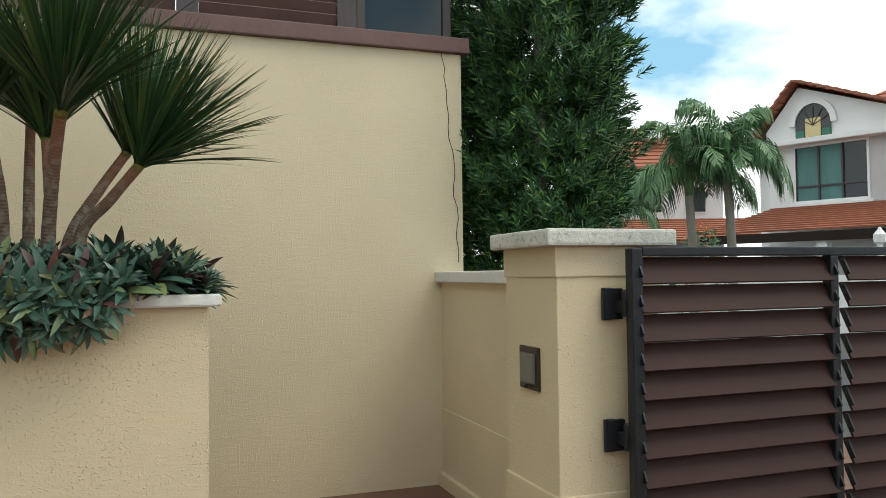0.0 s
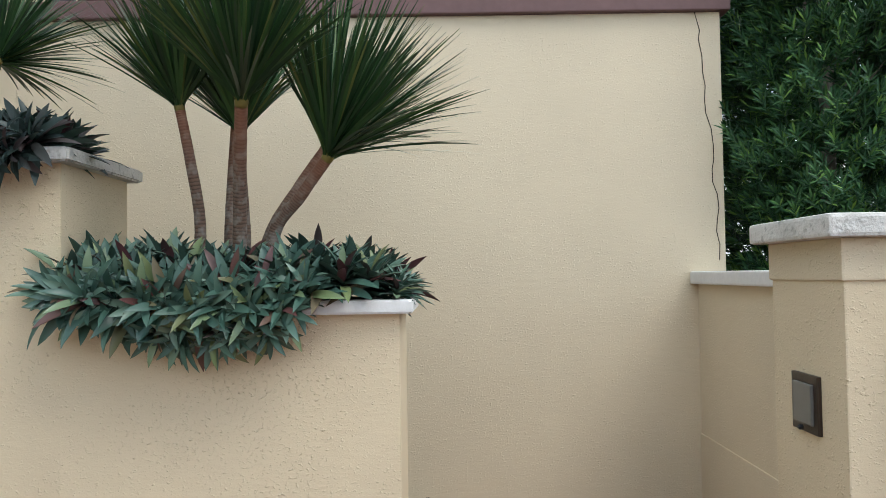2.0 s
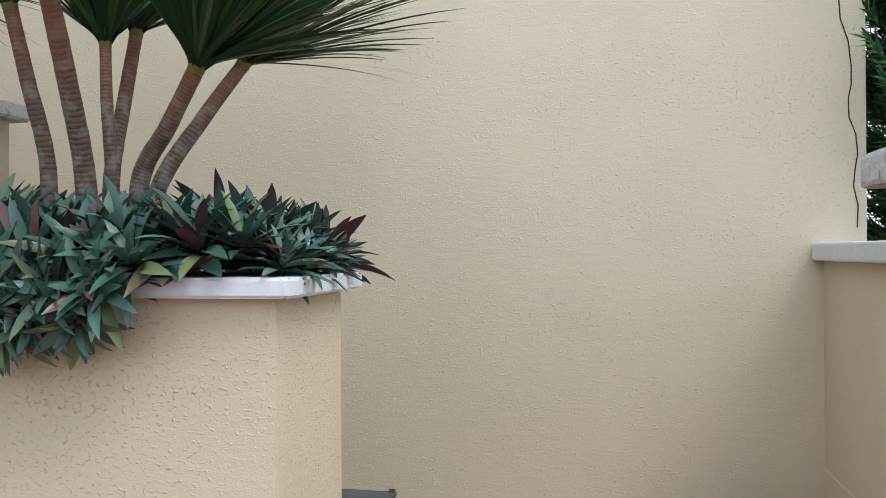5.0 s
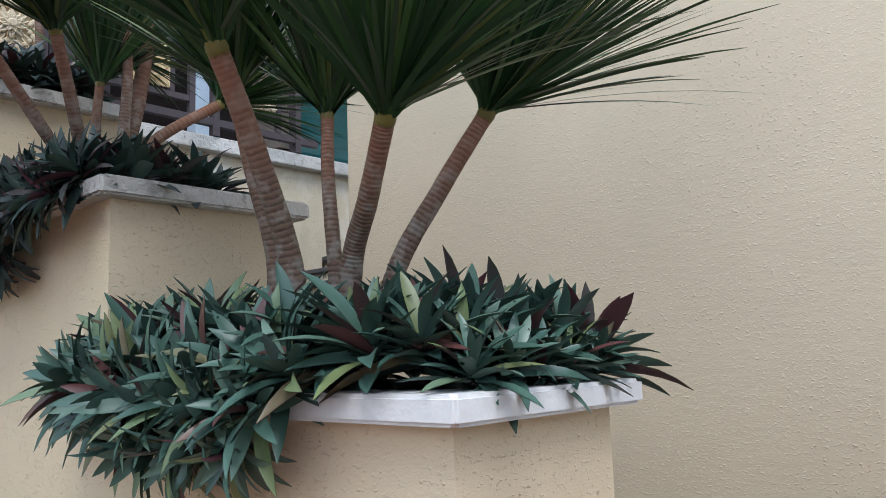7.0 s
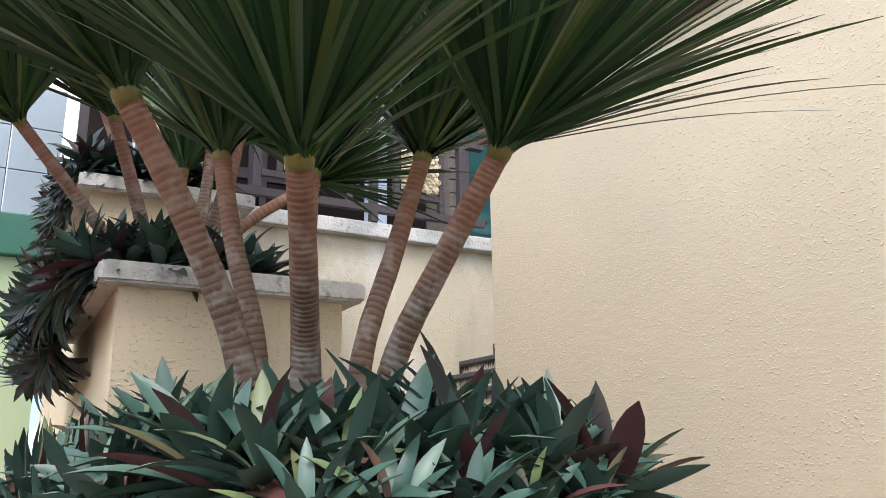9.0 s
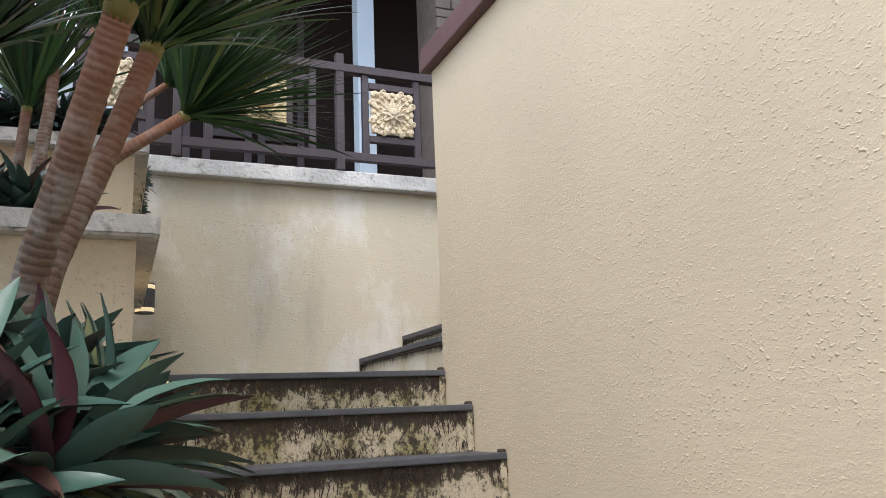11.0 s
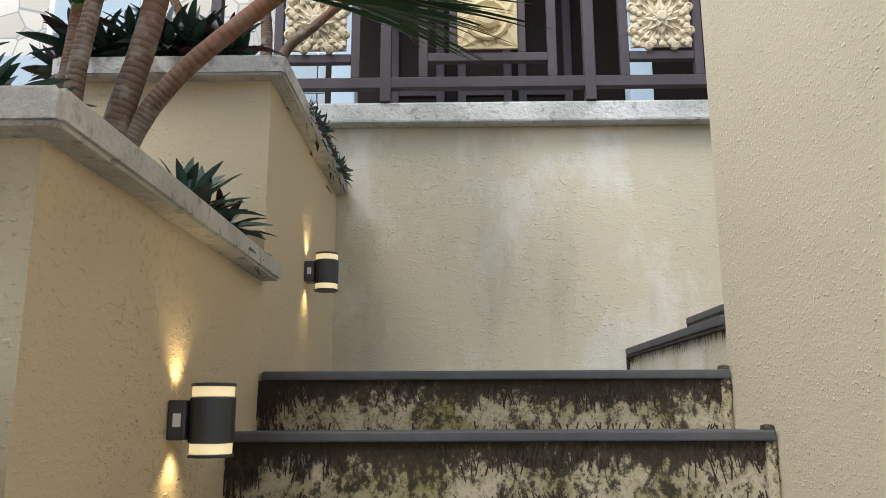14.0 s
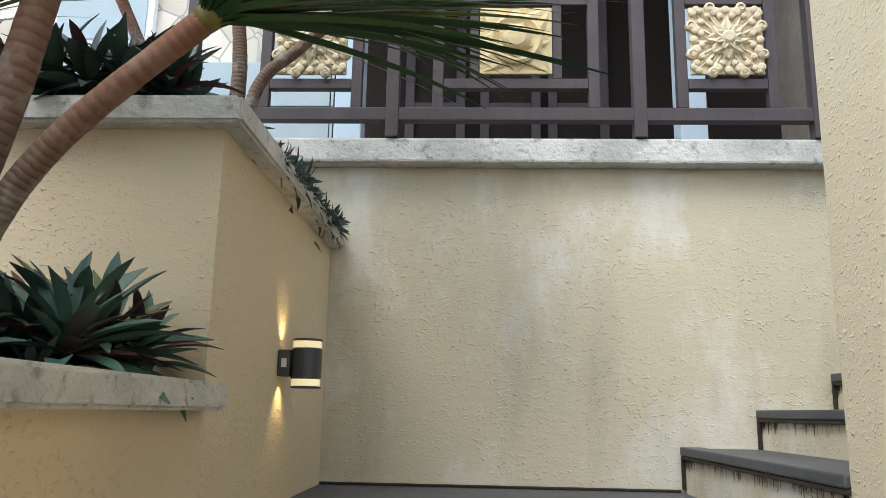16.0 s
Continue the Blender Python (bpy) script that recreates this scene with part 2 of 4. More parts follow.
M_STRAP = leaf_mat("dark_strap_leaf", [(0.0, (0.016, 0.042, 0.018)), (0.6, (0.03, 0.075, 0.026)), (0.92, (0.05, 0.115, 0.032)), (1.0, (0.14, 0.16, 0.045))], 0.40, True, 0.35)
M_PODO = leaf_mat("conifer_leaf", [(0.0, (0.022, 0.062, 0.03)), (0.6, (0.045, 0.115, 0.045)), (0.88, (0.08, 0.18, 0.05)), (1.0, (0.18, 0.32, 0.06))], 0.5, True, 0.25)
M_PALM = leaf_mat("palm_frond_leaf", [(0.0, (0.04, 0.11, 0.045)), (1.0, (0.11, 0.22, 0.075))], 0.5, True)
m, n, l, b = base_mat("ringed_trunk_bark", 0.85)
_tc = n.new("ShaderNodeTexCoord")
_uv = n.new("ShaderNodeUVMap")
_w = n.new("ShaderNodeTexWave")
_w.bands_direction = "Y"
_w.inputs["Scale"].default_value = 17
_w.inputs["Distortion"].default_value = 1.6
_w.inputs["Detail"].default_value = 3
_w.inputs["Detail Scale"].default_value = 2
l.new(_uv.outputs[0], _w.inputs["Vector"])
_n2 = noise_node(n, l, 22, 5)
_c = mix_node(n, l, ramp_node(n, l, _w.outputs[0], [(0.08, BLACK), (0.38, WHITE)]), (0.10, 0.062, 0.044), (0.165, 0.104, 0.071))
_c = mix_node(n, l, ramp_node(n, l, _n2, [(0.49, BLACK), (0.60, (0.85,) * 3)]), _c, (0.235, 0.20, 0.165))
_sy = n.new("ShaderNodeSeparateXYZ")
l.new(_uv.outputs[0], _sy.inputs[0])
_c = mix_node(n, l, ramp_node(n, l, _sy.outputs[1], [(0.55, BLACK), (0.9, (0.7,) * 3)]), _c, (0.26, 0.11, 0.06))
l.new(_c, b.inputs["Base Color"])
bump_node(n, l, b, _n2, 0.004, 0.7, bump_node(n, l, b, _w.outputs[0], 0.0016, 0.6))
M_BARK = m
M_COLLAR = plain("yellow_green_leaf_base", (0.20, 0.165, 0.035), 0.6, vary=0.4, scale=40)
M_GREYBARK = plain("grey_palm_bark", (0.27, 0.24, 0.20), 0.9, vary=0.25, scale=10, bump=0.006)


# ---- building helpers ----
def add_box(bm, x0, x1, y0, y1, z0, z1, bevel=0.0, seg=2):
    t = bmesh.new()
    bmesh.ops.create_cube(t, size=1)
    for v in t.verts:
        v.co = Vector((x0 + (v.co.x + 0.5) * (x1 - x0), y0 + (v.co.y + 0.5) * (y1 - y0), z0 + (v.co.z + 0.5) * (z1 - z0)))
    if bevel:
        bmesh.ops.bevel(t, geom=t.edges[:], offset=bevel, segments=seg, affect="EDGES", profile=0.6)
    tmp = bpy.data.meshes.new("tmp")
    t.to_mesh(tmp)
    t.free()
    bm.from_mesh(tmp)
    bpy.data.meshes.remove(tmp)
    return bm


def add_turned(bm, profile, segs=24, m=None, cap=True):
    """Turns (radius, z) pairs about z."""
    rings = []
    for r, z in profile:
        ring = [bm.verts.new((r * math.cos(2 * math.pi * k / segs), r * math.sin(2 * math.pi * k / segs), z)) for k in range(segs)]
        rings.append(ring)
    for a, c in zip(rings, rings[1:]):
        for k in range(segs):
            bm.faces.new((a[k], a[(k + 1) % segs], c[(k + 1) % segs], c[k]))
    if cap:
        bm.faces.new(rings[0][::-1])
        bm.faces.new(rings[-1])
    if m is not None:
        for ring in rings:
            for v in ring:
                v.co = m @ v.co
    return bm


def part(name, bm, material, parent=None, label="", smooth=False):
    me = bpy.data.meshes.new(name)
    bm.normal_update()
    bm.to_mesh(me)
    bm.free()
    return mesh_part(name, me, material, parent, label, smooth)


def mesh_part(name, me, material, parent=None, label="", smooth=False):
    if smooth:
        me.polygons.foreach_set("use_smooth", [True] * len(me.polygons))
    for mt in (material if isinstance(material, (list, tuple)) else [material]):
        me.materials.append(mt)
    ob = new(name, me)
    if parent is not None:
        ob.parent = parent
    if label:
        tagged(ob, label)
    return ob


def boxes(*bs, bevel=0.0):
    bm = bmesh.new()
    for q in bs:
        add_box(bm, *q, bevel=bevel)
    return bm


def struct(name, bm, material, label, category):
    return tagged(part(name, bm, material), label, category, kind="structure")


def thing(name, label, category, at=(0, 0, 0), group="", rz=0.0):
    ob = new(name)
    ob.empty_display_size = 0.1
    ob.matrix_world = pose(*at, 0, 0, rz)
    return tagged(ob, label, category, group)


# ---- large structure ----
W = 1.248            # stair-side face of the tall wall
WEND, WFAR = 0.027, -4.13
ZL = 1.629           # landing
YB = 1.244           # face of the wall behind the landing
ground = struct("ground", boxes((-60, 60, -70, 60, -0.3, -0.02)), M_ROAD, "dark grey asphalt ground reaching far past the houses", "ground")
paving = struct("driveway_paving", boxes((-7.4, 1.25, -9, 2.0, -0.10, 0.0)), M_FLOOR, "reddish brown terracotta paving of the front yard", "paving")
struct("wall_tall", boxes((W, W + 0.24, WFAR, WEND, -0.05, 2.987), bevel=0.006), M_WALL, "tall cream stucco retaining wall with rough paint", "wall")
struct("wall_tall_coping", boxes((W - 0.045, W + 0.30, WFAR - 0.05, WEND + 0.03, 2.987, 3.095), bevel=0.008), M_PURPLE, "maroon painted coping on the tall wall", "coping")
struct("wall_back", boxes((-0.60, 3.4, YB, YB + 0.22, -0.05, 2.772), bevel=0.004), M_BACK, "weathered cream stucco wall behind the stair landing", "wall")
struct("wall_back_coping", boxes((-0.62, 3.4, YB - 0.07, YB + 0.28, 2.772, 2.866), bevel=0.010), M_COPE, "grey lichened coping under the timber railing", "coping")
struct("wall_stair_inner", boxes((W + 0.24, 3.4, -0.2, WEND, -0.05, 2.98), bevel=0.004), M_WALL, "cream stucco return wall beside the upper steps", "wall")
struct("wall_stair_end", boxes((3.4, 3.6, -0.2, 1.5, -0.05, 4.6)), M_WALL, "plain cream wall closing the upper steps", "wall")
struct("terrace_slab", boxes((W + 0.241, 6.0, WFAR, -0.2, 2.75, 2.95)), M_FLOOR, "paved terrace behind the tall wall", "floor")
struct("terrace_side_wall", boxes((W + 0.241, 6.0, WFAR + 0.001, WFAR + 0.2, -0.05, 2.749)), M_WALL, "cream terrace side wall behind the conifer", "wall")
struct("wall_low", boxes((-0.62, W - 0.001, -4.13, -3.962, -0.05, 1.385), bevel=0.005), M_WALL, "low cream stucco boundary wall", "wall")
struct("wall_low_plinth", boxes((-0.62, W - 0.002, -3.963, -3.925, -0.05, 0.09), bevel=0.008), M_WALL, "projecting cream plinth along the low wall", "plinth")
struct("wall_low_coping", boxes((-0.62, W - 0.001, -4.17, -3.915, 1.385, 1.458), bevel=0.010), M_COPE_WHITE, "white weathered coping on the low wall", "coping")
struct("wall_boundary_behind", boxes((-7.6, -7.4, -9, 6, -0.1, 2.3)), M_WALL, "plain cream boundary wall of the yard", "wall")
struct("wall_boundary_side", boxes((-7.4, -0.66, 3.2, 3.4, -0.1, 2.1)), M_GREENWALL, "pale green painted wall of the next plot", "wall")

struct("wall_low_band", boxes((-0.62, W - 0.003, -3.963, -3.954, 0.091, 0.522), bevel=0.003), M_WALL, "slightly proud lower band of the low wall", "plinth")

# gate pillar
pil = thing("gate_pillar", "square cream stucco gate pillar with a mossy white cap", "pillar", (-0.84, -3.85, 0))
part("shaft", boxes((-0.243, 0.24, -0.24, 0.232, -0.05, 1.555), bevel=0.006), M_WALL_ROUGH, pil)
part("neck", boxes((-0.251, 0.248, -0.248, 0.240, 1.425, 1.548), bevel=0.006), M_WALL, pil)
part("foot_band", boxes((-0.253, 0.250, -0.25, 0.242, -0.05, 0.56), bevel=0.008), M_WALL_ROUGH, pil)
part("cap", boxes((-0.298, 0.272, -0.30, 0.297, 1.548, 1.616), bevel=0.012), M_COPE, pil, "moss-stained grey white cap")

# letter hatch on the pillar
hatch = thing("letter_hatch", "small brown metal letter hatch set into the pillar", "hatch", (-0.845, -3.617, 1.043))
part("frame", boxes((-0.088, 0.088, -0.01, 0.012, -0.09, 0.09), bevel=0.004), M_BROWNBOX, hatch)
part("door", boxes((-0.062, 0.062, 0.0, 0.022, -0.064, 0.064), bevel=0.005), M_GREYPANE, hatch, "smoky grey hatch door")
kb = bmesh.new()
add_turned(kb, [(0.0085, 0), (0.0085, 0.010), (0.005, 0.014)], 14, pose(0.0, 0.02, -0.075, -90))
part("knob", kb, M_IRON, hatch)


# ---- gate ----
def gate():
    g = thing("driveway_gate", "brown louvred driveway gate in a black wrought iron frame", "gate", (-1.205, -3.87, 0.0))
    part("frame_stile", boxes((-0.025, 0.025, -0.05, 0.0, 0.08, 1.535), bevel=0.006), M_IRON, g)
    for yy in (-1.02, -2.07, -3.12):
        part("frame_stile", boxes((-0.025, 0.025, yy - 0.022, yy + 0.022, 0.08, 1.503), bevel=0.006), M_IRON, g)
    part("top_rail", boxes((-0.027, 0.027, -3.2, -0.05, 1.503, 1.540), bevel=0.006), M_IRON, g)
    part("bottom_rail", boxes((-0.025, 0.025, -3.2, -0.05, 0.08, 0.12), bevel=0.006), M_IRON, g)
    # tilted slats, one mesh shared by all
    bm = boxes((-0.006, 0.006, -0.485, 0.485, -0.058, 0.058), bevel=0.002)
    first = part("slat", bm, M_SLAT, g)
    data = first.data
    bm = boxes((-0.014, 0.014, -0.005, 0.005, -0.040, 0.040), bevel=0.003)
    brk = part("slat_bracket", bm, M_IRON, g)
    k = 0
    for bay in range(3):
        yc = -0.53 - 1.05 * bay
        for row in range(12):
            z = 1.446 - 0.1135 * row
            ob = first if k == 0 else new("slat", data)
            ob.parent = g
            ob.matrix_basis = pose(0.0, yc, z, 0, 27, 0)
            for side in (-0.492, 0.492):
                o2 = brk if k == 0 and side < 0 else new("slat_bracket", brk.data)
                o2.parent = g
                o2.matrix_basis = pose(-0.014, yc + side, z + 0.01, 0, 27, 0)
            k += 1
    for z in (1.315, 0.79):
        part("hinge_plate", boxes((0.095, 0.110, 0.015, 0.06, z - 0.065, z + 0.065), (0.088, 0.1125, -0.03, 0.05, z - 0.062, z + 0.062), bevel=0.004), M_IRON, g)
        bm = boxes((0.02, 0.10, -0.02, 0.012, z - 0.035, z + 0.015), bevel=0.006)
        add_turned(bm, [(0.016, -0.05), (0.016, 0.05), (0.010, 0.056)], 14, pose(0.035, -0.005, z))
        part("hinge_pin", bm, M_IRON, g)
    return g


gate()


# ---- stairs ----
RUN = 0.265
stairs = tagged(new("staircase"), "cream plastered steps black with mould, slate nosings", "stairs", kind="structure")
HEIGHTS = [1.629, 1.481, 1.308] + [1.308 - 1.308 / 8 * k for k in range(1, 8)]
for k, z in enumerate(HEIGHTS):
    y0 = -RUN * k
    back = YB if k == 0 else y0 + RUN + 0.02
    part("riser", boxes((-0.112 if k > 4 else -0.02, W - 0.001, y0 + 0.012, min(back, y0 + 0.05), z - 0.20, z - 0.024)), M_RISER, stairs)
    part("tread", boxes((-0.112 if k > 4 else -0.02, W - 0.001, y0 + 0.051, back, z - 0.20, z - 0.004)), M_SLATE, stairs)
    part("nosing", boxes((-0.112 if k > 4 else 0.012, W - 0.004, y0 - 0.004, y0 + 0.055, z - 0.024, z), bevel=0.005), M_SLATE, stairs)
    part("mould_edge", boxes((W - 0.030, W - 0.003, y0 + 0.001, y0 + 0.03, z - 0.19, z + 0.012), bevel=0.008), M_RISER, stairs)
rm = random.Random(17)
# thin dark strip where the landing meets the back wall
part("dirt_line", boxes((0.002, W - 0.01, YB - 0.013, YB - 0.001, ZL - 0.003, ZL + 0.006), bevel=0.003), M_SOIL, stairs)
for k in range(5):
    # rootlets and moss hanging under each nosing, thick at the ends
    y0, z = -RUN * k, HEIGHTS[k]
    vs, fs = [], []
    centres = [rm.uniform(0.0, W) for _ in range(9)]
    for i in range(520):
        if i < 90:
            x = 0.005 + rm.random() ** 1.5 * 0.07
        elif i < 150:
            x = W - 0.008 - rm.random() ** 1.6 * 0.06
        else:
            x = min(W - 0.006, max(0.01, rm.choice(centres) + rm.gauss(0, 0.05)))
        low = i % 5 == 0
        zt = z - 0.150 + rm.uniform(0, 0.02) if low else z - 0.026 - rm.random() ** 2 * 0.05
        L = rm.uniform(0.010, 0.030) if low else rm.uniform(0.010, 0.045) * (2.2 if i < 90 else 1)
        wd = rm.uniform(0.0008, 0.0024)
        dx = rm.uniform(-0.012, 0.012)
        yy = y0 + 0.010 - rm.uniform(0, 0.007)
        q = len(vs)
        vs += [(x - wd, yy, zt), (x + wd, yy, zt), (x + dx + wd, yy - 0.002, zt - L), (x + dx - wd, yy - 0.002, zt - L)]
        fs.append((q, q + 1, q + 2, q + 3))
    me = bpy.data.meshes.new("moss_rootlets")
    me.from_pydata(vs, [], fs)
    me.update()
    mesh_part("moss_rootlets", me, M_SOIL, stairs, "dark dry rootlets under the nosing")["kind"] = "stuff"
for k in range(6):
    x0 = 1.243 + 0.263 * k
    z = 1.776 + 0.128 * k
    part("riser", boxes((x0 + 0.012, x0 + 0.05, WEND + 0.002, YB - 0.002, z - 0.19, z - 0.028)), M_BACK, stairs)
    part("tread", boxes((x0 + 0.051, x0 + 0.30, WEND + 0.002, YB - 0.002, z - 0.19, z - 0.004)), M_SLATE, stairs)
    part("mould_edge", boxes((x0 - 0.002, x0 + 0.011, YB - 0.014, YB - 0.003, z - 0.14, z - 0.029), (x0 - 0.001, x0 + 0.0115, WEND + 0.004, YB - 0.015, z - 0.040, z - 0.029), bevel=0.002), M_SOIL, stairs)
    part("nosing", boxes((x0 - 0.004, x0 + 0.07, WEND + 0.004, YB - 0.003, z - 0.028, z), bevel=0.005), M_SLATE, stairs)

    # dark drips down the turned risers
    vs, fs = [], []
    for i in range(170):
        y = rm.uniform(WEND + 0.01, YB - 0.02) if i < 110 else YB - 0.01 - rm.random() ** 2 * 0.15
        L, wd = rm.uniform(0.008, 0.05), rm.uniform(0.001, 0.004)
        q, xx = len(vs), x0 + 0.010 - rm.uniform(0, 0.004)
        vs += [(xx, y - wd, z - 0.029), (xx, y + wd, z - 0.029), (xx, y + wd * 0.3, z - 0.029 - L), (xx, y - wd * 0.3, z - 0.029 - L)]
        fs.append((q, q + 1, q + 2, q + 3))
    me = bpy.data.meshes.new("mould_drips")
    me.from_pydata(vs, [], fs)
    me.update()
    mesh_part("mould_drips", me, M_SOIL, stairs, "black mould drips under the nosing")["kind"] = "stuff"


# ---- planters ----
def planter(x0, x1, y0, y1, ztop, cap, over, material, label, group):
    """Hollow masonry box with a coping ring and soil; y1 runs into the next one."""
    p = thing("planter", label, "planter", (0.5 * (x0 + x1), y0, 0), group)
    ox, oy = 0.5 * (x0 + x1), y0
    t = 0.09
    bm = boxes((x0, x0 + t, y0, y1, -0.02, ztop - cap), (x1 - t, x1, y0, y1, -0.02, ztop - cap), (x0 + t, x1 - t, y0, y0 + t, -0.02, ztop - cap))
    bmesh.ops.remove_doubles(bm, verts=bm.verts[:], dist=1e-5)
    bmesh.ops.translate(bm, verts=bm.verts[:], vec=(-ox, -oy, 0))
    part("wall", bm, material, p)
    a, c = x0 - over, x1 + over
    bm = bmesh.new()
    yi = y0 + t + 0.01
    outer = [(a, y1), (a, y0 - over), (c, y0 - over), (c, y1)]
    inner = [(x0 + t, y1), (x0 + t, yi), (x1 - t, yi), (x1 - t, y1)]
    lo = [[bm.verts.new((x - ox, y - oy, ztop - cap + 0.0005)) for x, y in r] for r in (outer, inner)]
    hi = [[bm.verts.new((x - ox, y - oy, ztop)) for x, y in r] for r in (outer, inner)]
    for k in range(3):
        bm.faces.new((hi[0][k], hi[0][k + 1], hi[1][k + 1], hi[1][k]))
        bm.faces.new((lo[0][k + 1], lo[0][k], lo[1][k], lo[1][k + 1]))
        bm.faces.new((lo[0][k], lo[0][k + 1], hi[0][k + 1], hi[0][k]))
        bm.faces.new((lo[1][k + 1], lo[1][k], hi[1][k], hi[1][k + 1]))
    for k in (0, 3):
        bm.faces.new((lo[0][k], hi[0][k], hi[1][k], lo[1][k]))
    bmesh.ops.recalc_face_normals(bm, faces=bm.faces[:])
    bmesh.ops.bevel(bm, geom=bm.edges[:], offset=0.007, segments=2, affect="EDGES")
    part("coping", bm, M_COPE if ztop > 1.5 else M_COPE_WHITE, p)
    bm = bmesh.new()
    bmesh.ops.create_grid(bm, x_segments=14, y_segments=20, size=0.5)
    for v in bm.verts:
        v.co = Vector((v.co.x * (x1 - x0 - 2 * t - 0.004), v.co.y * (y1 - y0 - t - 0.02) + 0.5 * (y1 - y0 + t), ztop - 0.05 + 0.03 * noise.noise(v.co * 9)))
    part("soil", bm, M_SOIL, p, "dark potting soil")
    return p


PA = (-0.567, -0.117, -2.326, -1.139)
PB = (-0.567, 0.0, -1.139, 0.010)
PC = (-0.567, 0.0, 0.010, YB - 0.003)
low_planter = planter(*PA, 1.374, 0.048, 0.05, M_WALL_ROUGH, "lowest cream stucco planter with white coping, full of plants", "stepped planters")
# its stair side splays out towards the steps
for o in low_planter.children:
    for v in o.data.vertices:
        if v.co.x > 0.08 and o.name.split(".")[0] != "soil":
            v.co.x += 0.095 * min(1.0, max(0.0, v.co.y / (PA[3] - PA[2])))
planter(*PB, 1.924, 0.053, 0.05, M_WALL_ROUGH, "middle cream stucco planter with grey coping beside the steps", "stepped planters")
planter(*PC, 2.516, 0.060, 0.05, M_WALL_ROUGH, "upper cream stucco planter with grey coping by the landing", "stepped planters")


# ---- wall lamps ----
def wall_lamp(at):
    p = thing("wall_lamp", "charcoal cylinder wall lamp glowing warm at both ends", "lamp", at, "stair wall lamps")
    part("wall_plate", boxes((0.0005, 0.035, -0.032, 0.032, -0.036, 0.036), bevel=0.004), M_LAMP, p)
    part("switch_tag", boxes((0.012, 0.026, -0.0345, -0.031, -0.012, 0.012)), M_WHITE, p)
    c = pose(0.074, 0, 0)
    bm = bmesh.new()
    add_turned(bm, [(0.038, -0.042), (0.0415, -0.040), (0.0415, 0.040), (0.038, 0.042)], 32, c)
    part("body", bm, M_LAMP, p)
    for s in (-1, 1):
        bm = bmesh.new()
        add_turned(bm, [(0.0385, 0.0), (0.0385, 0.018)], 32, pose(0.074, 0, 0.0425 if s > 0 else -0.0605))
        part("diffuser", bm, M_GLOW, p, "glowing cream diffuser ring")
        bm = bmesh.new()
        add_turned(bm, [(0.0415, 0.0), (0.0415, 0.005), (0.039, 0.006)], 32, pose(0.074, 0, 0.061 if s > 0 else -0.067))
        part("end_cap", bm, M_LAMP, p)
        li = new("lamp_glow", bpy.data.lights.new("lamp_glow", "SPOT"))
        li.data.energy = 0.6
        li.data.color = (1.0, 0.72, 0.32)
        li.data.spot_size = radians(105)
        li.data.spot_blend = 0.9
        li.data.shadow_soft_size = 0.012
        li.parent = p
        li.matrix_basis = look((0.030, 0.0, s * 0.05), (0.0, 0.0, s * 0.26))
    return p


wall_lamp((0.0, -0.607, 1.512))
wall_lamp((0.0, 0.60, 2.0))


# ---- plants ----
def leaf_mesh(name, length, width, arch, keel, top, under, k=7):
    """Lance leaf along +y, arching, folded along its midrib; a thin green top and a purple underside."""
    vs, fs, mi = [], [], []
    for side, dz in ((0, 0.0), (1, -0.0012)):
        base = len(vs)
        for i in range(k):
            s = i / (k - 1)
            wd = width * (0.42 + 1.25 * s - 0.75 * s * s) * (1 - s ** 3.2) * 0.62 + 0.0006
            y = length * s * (1 - 0.12 * arch * s)
            z = arch * length * (0.28 * s - 0.55 * s * s)
            for q in (-1, 0, 1):
                vs.append((q * wd, y, z + dz + (keel * wd if q else 0.0)))
        for i in range(k - 1):
            for q in (0, 1):
                a = base + i * 3 + q
                f = (a, a + 1, a + 4, a + 3)
                fs.append(f if side == 0 else f[::-1])
                mi.append(side)
    me = bpy.data.meshes.new(name)
    me.from_pydata(vs, [], fs)
    me.materials.append(top)
    me.materials.append(under)
    me.polygons.foreach_set("material_index", mi)
    me.polygons.foreach_set("use_smooth", [True] * len(me.polygons))
    me.update()
    return me


def rosettes(top, rng, tight=1.0):
    """A few template plants: an Empty with leaves as parts."""
    shapes = [leaf_mesh("leaf", L, wd, ar, 0.35, top, M_LEAF_UNDER) for L, wd, ar in ((0.175, 0.038, 0.3), (0.195, 0.038, 0.5), (0.155, 0.036, 0.15), (0.185, 0.034, 0.65))]
    out = []
    for v in range(5):
        p = thing("boat_lily", "bluish green boat lily with purple leaf undersides", "plant", (0, 0, -20), "planter boat lilies")
        nl = rng.randint(22, 26)
        for i in range(nl):
            f = i / nl
            ob = new("leaf", rng.choice(shapes))
            ob.parent = p
            az = i * 137.5 + rng.uniform(-18, 18)
            el = 3 + 66 * f ** 1.15 + rng.uniform(-8, 8)
            s = (1.05 - 0.35 * f) * rng.uniform(0.85, 1.12)
            ob.matrix_basis = Matrix.Rotation(radians(az), 4, "Z") @ Matrix.Translation((0, 0.008, 0.05 * f)) @ Matrix.Rotation(radians(el), 4, "X") @ Matrix.Rotation(radians(rng.uniform(-25, 25)), 4, "Y") @ Matrix.Diagonal((s, s, s, 1))
        out.append(p)
    return out


rng = random.Random(7)
lush = rosettes(M_LEAF, rng)
# copies whose leaf colour already holds the shade
dark = rosettes(M_LEAF_SHADED, rng)
used = set()


